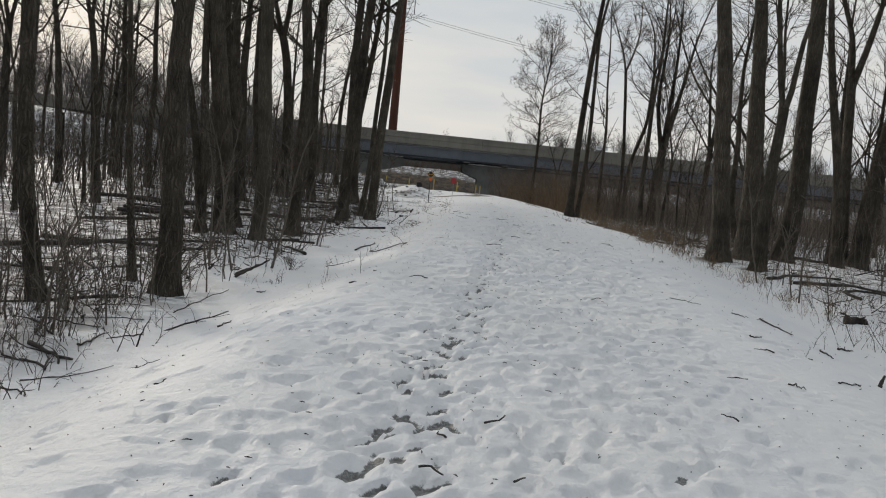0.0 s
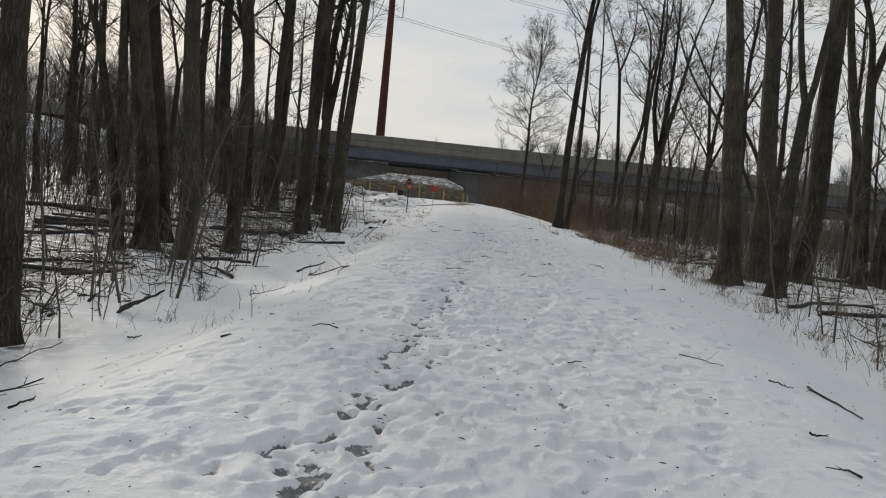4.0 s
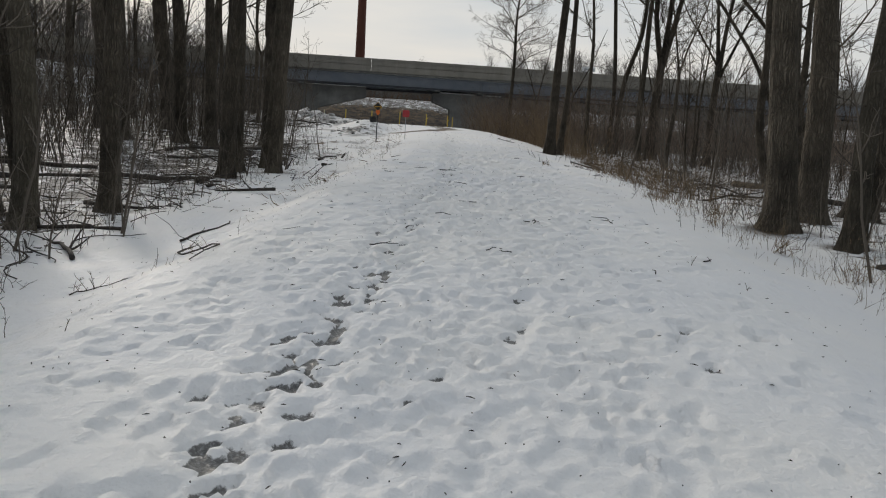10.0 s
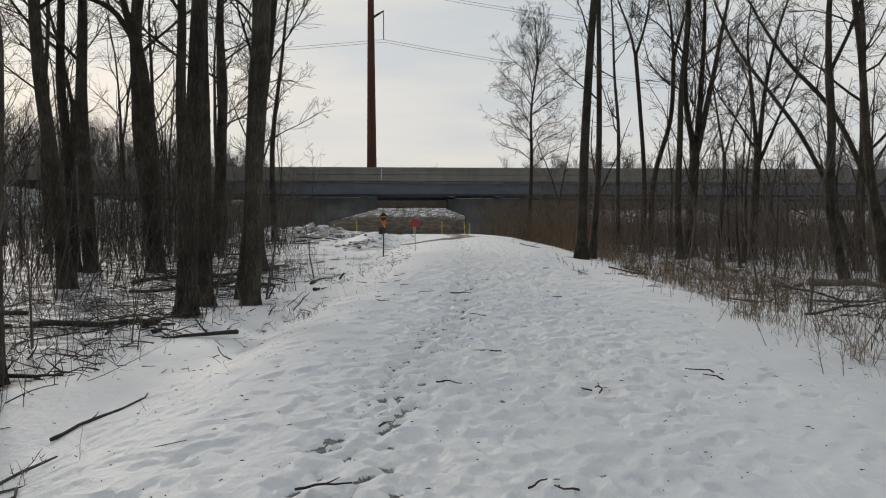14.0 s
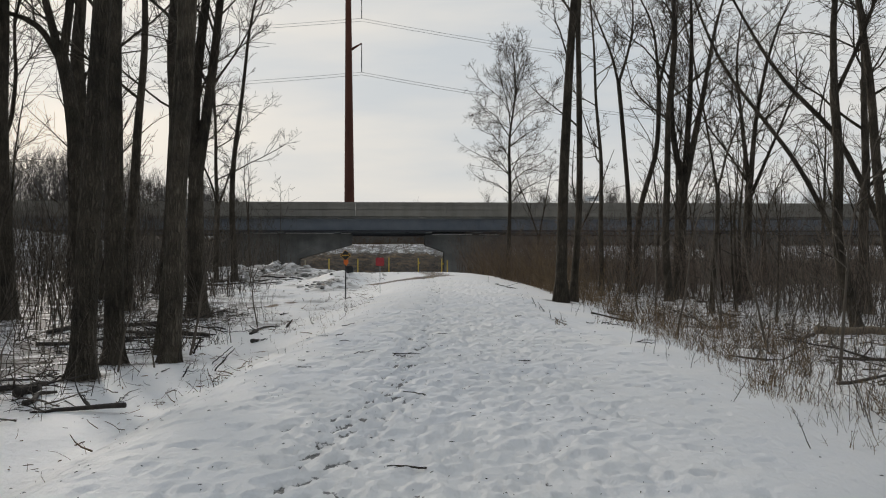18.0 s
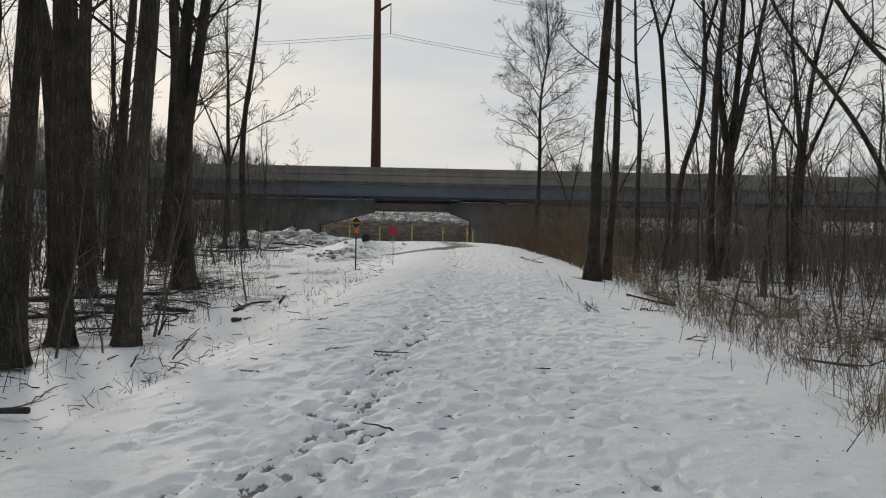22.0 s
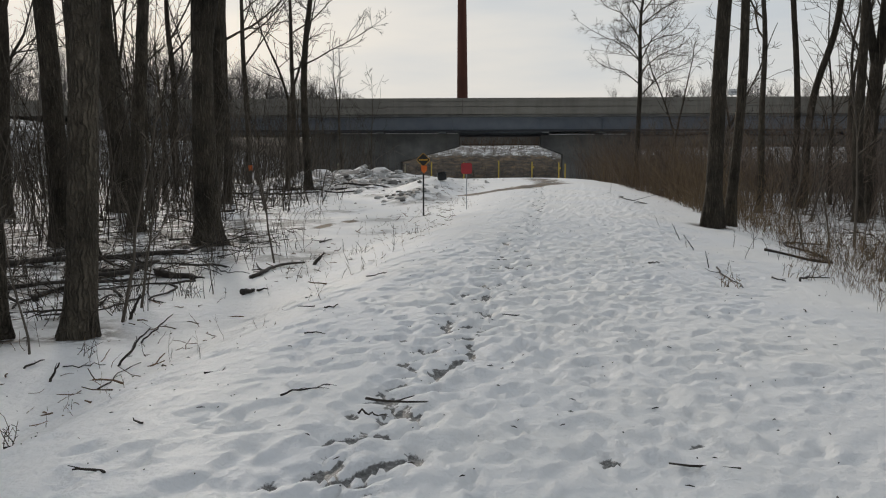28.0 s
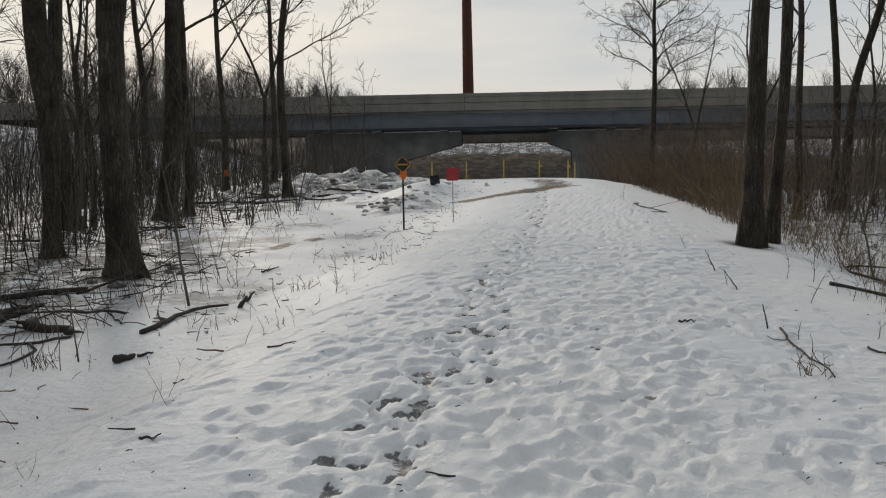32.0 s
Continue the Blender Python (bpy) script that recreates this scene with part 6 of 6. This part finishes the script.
for row in ((2.38, 20.05, 0.12), (2.76, 18.91, 0.09), (4.97, 21.54, 0.58), (5.14, 21.60, 0.45), (5.09, 21.03, 0.38), (4.85, 21.48, 0.18), (2.73, 25.60, 0.35), (2.92, 24.11, 0.37), (3.57, 24.20, 0.48), (3.15, 24.23, 0.32), (4.26, 29.72, 0.63), (2.52, 27.64, 0.39)):
    weed(*row)
for row in ((2.03, 32.95, 0.36), (2.09, 31.63, 0.32), (2.22, 31.51, 0.37), (2.31, 30.78, 0.23), (2.51, 30.13, 0.32), (2.87, 30.10, 0.32), (3.15, 30.18, 0.54), (3.74, 31.10, 0.47), (4.07, 33.30, 0.72), (2.54, 32.47, 0.34), (2.12, 38.32, 0.31), (1.09, 38.13, 0.21), (3.33, 32.77, 0.48)):
    weed(*row)
for row in ((0.21, 44.48, 0.25), (0.65, 41.06, 0.24), (-1.35, 55.64, 0.47), (1.46, 42.46, 0.30), (1.48, 40.40, 0.45), (1.96, 41.65, 0.33), (1.77, 42.38, 0.60), (2.05, 41.19, 0.31), (1.07, 37.23, 0.11), (2.63, 42.97, 0.62), (2.42, 40.42, 0.59)):
    weed(*row)
for row in ((-6.57, 37.99, 0.60), (-6.32, 38.12, 0.49), (-5.40, 38.38, 0.18), (-5.07, 41.04, 0.46), (-4.27, 40.99, 0.59), (-5.33, 39.23, 0.39), (-5.80, 39.95, 0.28), (-6.04, 38.20, 0.18), (-6.62, 37.70, 0.18), (-5.34, 39.80, 0.28)):
    weed(*row)


# ---- signs, posts and rubble near the bridge ----
def rounded_plate(w, h, t, r):
    bm = box(bmesh.new(), (-w / 2, -t / 2, -h / 2), (w / 2, t / 2, h / 2))
    up = [e for e in bm.edges if abs(e.verts[0].co.y - e.verts[1].co.y) > t * 0.5]
    bmesh.ops.bevel(bm, geom=up, offset=r, segments=4, affect="EDGES")
    return bm


def build_signs():
    x, y = -6.33, 51.1
    z = gz(x, y)
    top = 3.25 - z
    root = empty("warning_sign", pose(x, y, z, 0, 0, 4), "yellow and black diamond warning sign on a dark post in snow", "sign")
    t = Tubes()
    t.add([(0, 0.02, -0.25), (0, 0.02, top + 0.1)], [0.024, 0.024], 6)
    part_mesh("post", t.mesh("post"), BLACK, root, "thin dark metal post")
    m = Matrix.Translation((0, 0, top)) @ Matrix.Rotation(radians(45), 4, "Y")
    panel = part("diamond_panel", rounded_plate(0.29, 0.29, 0.006, 0.02), SIGN_YELLOW, root, "yellow diamond panel", m)
    part("black_field", rounded_plate(0.262, 0.262, 0.004, 0.012), BLACK, panel, "", pose(0, -0.0055, 0))
    bm = bmesh.new()
    for k in range(5):
        box(bm, (-0.125 + 0.052 * k, -0.002, -0.02), (-0.125 + 0.052 * k + 0.04, 0.002, 0.02))
    part("lettering_bar", bm, SIGN_YELLOW, panel, "band of small yellow lettering", pose(0, -0.0105, 0, 0, -45, 0))
    bm = prism(bmesh.new(), [(-0.085, 0.1), (-0.085, -0.03), (0.0, -0.13), (0.085, -0.03), (0.085, 0.1)], -0.003, 0.003)
    part("orange_marker", bm, SIGN_ORANGE, root, "orange marker plate", pose(0.02, -0.012, top - 0.26))
    x, y = -4.98, 50.6
    z = gz(x, y)
    top = 3.0 - z
    root = empty("red_sign", pose(x, y, z, 0, 0, 4), "square dark red sign on a thin grey post", "sign")
    t = Tubes()
    t.add([(0, 0.012, -0.2), (0, 0.012, top + 0.17)], [0.011, 0.011], 6)
    part_mesh("post", t.mesh("post"), GALV, root, "thin galvanised post")
    part("panel", rounded_plate(0.30, 0.30, 0.006, 0.025), SIGN_RED, root, "", pose(0, -0.004, top))


build_signs()


def build_bollards():
    rng = np.random.default_rng(3)
    first = None
    for k, (x, y, h) in enumerate(((-14.72, 85.71, 1.1), (-12.64, 86.22, 1.1), (-10.37, 86.68, 1.15), (-8.2, 87.03, 1.1), (-6.45, 87.26, 1.15), (-6.1, 87.9, 1.2))):
        root = empty("bollard", pose(x, y, gz(x, y)), "yellow steel bollard in snow before the bridge", "bollard", "yellow bollards")
        t = Tubes()
        t.add([(0, 0, -0.2), (0, 0, h - 0.05), (0, 0, h - 0.015), (0, 0, h)], [0.042, 0.042, 0.035, 0.018], 12)
        part_mesh("tube", t.mesh("tube"), YELLOW, root)
        if k in (3, 4):
            part("reflector", box(bmesh.new(), (0.046, -0.03, h - 0.42), (0.14, 0.03, h - 0.32), 0.01), YELLOW, root)
    for x, y in ((-20.64, 83.81), (-18.68, 84.52), (-16.4, 85.2), (-20.2, 82.9)):
        root = empty("marker_stake", pose(x, y, gz(x, y), rng.uniform(-2, 2), rng.uniform(-3, 3), 0), "slim pale yellow marker stake in snow", "stake", "marker stakes")
        t = Tubes()
        t.add([(0, 0, -0.2), (0, 0, 0.95), (0, 0, 1.0)], [0.026, 0.026, 0.012], 8)
        part_mesh("shaft", t.mesh("shaft"), PALE_STAKE, root)
    root = empty("flag_stake", pose(-17.8, 64.2, gz(-17.8, 64.2)), "thin stake with a small orange flag among trees", "stake")
    t = Tubes()
    t.add([(0, 0, -0.1), (0, 0, 0.9)], [0.01, 0.01], 5)
    part_mesh("shaft", t.mesh("shaft"), TWIG, root)
    part("flag", box(bmesh.new(), (0.01, -0.01, 0.62), (0.2, 0.012, 0.86), 0.004), SIGN_ORANGE, root, "orange flag")
    # a dark open box left on the snow
    x, y = -8.4, 62.15
    root = empty("crate", pose(x, y, gz(x, y) + 0.02, 6, -8, 20), "small dark open box lying on the snow heap", "box")
    bm = box(bmesh.new(), (-0.17, -0.13, 0), (0.17, 0.13, 0.02), 0.004)
    part("base", bm, BLACK, root)
    for lo, hi in (((-0.17, -0.13, 0.02), (-0.15, 0.13, 0.3)), ((0.15, -0.13, 0.02), (0.17, 0.13, 0.3)), ((-0.15, 0.11, 0.02), (0.15, 0.13, 0.3)), ((-0.15, -0.13, 0.02), (0.15, -0.11, 0.24))):
        part("side", box(bmesh.new(), lo, hi, 0.004), BLACK, root)


build_bollards()


def build_stones():
    rng = np.random.default_rng(8)
    spots = []
    for k in range(276):
        if k < 226:
            x, y = rng.normal(-13.6, 2.6), rng.normal(66.0, 3.2)
        elif k < 270:
            x, y = rng.normal(-8.7, 0.55), rng.normal(57.9, 0.9)
        else:
            x, y = rng.uniform(-9.4, -8.2), rng.uniform(42.5, 44.8)
        spots.append((x, y, 0.05 + 0.2 * rng.random() ** 2 if k < 226 else rng.uniform(0.04, 0.12), k % 5 == 0 if k < 270 else True))
    for x, y, r, bare in spots:
        bm = bmesh.new()
        bmesh.ops.create_icosphere(bm, subdivisions=2, radius=r)
        sx, sy, sz = rng.uniform(0.8, 1.5), rng.uniform(0.7, 1.2), rng.uniform(0.45, 0.75)
        ph = rng.uniform(0, 6.3, 3)
        for v in bm.verts:
            d = v.co.normalized()
            k = 1 + 0.22 * math.sin(3 * d.x + ph[0]) * math.sin(3.4 * d.y + ph[1]) + 0.14 * math.sin(5 * d.z + ph[2] + 2 * d.x)
            v.co = Vector((v.co.x * sx * k, v.co.y * sy * k, v.co.z * sz * k))
        ob = part("stone" if bare else "snow_clod", bm, ROCK if bare else DIRTY_SNOW, None)
        ob.matrix_basis = pose(x, y, gz(x, y) + r * 0.1, 0, 0, rng.uniform(0, 360))
        tagged(ob, "rough grey-brown stone half sunk in snow" if bare else "dirty lump of ploughed snow on the heap", "stone" if bare else "snow lump", "stones in the snow" if bare else "snow lumps on the heap")


build_stones()
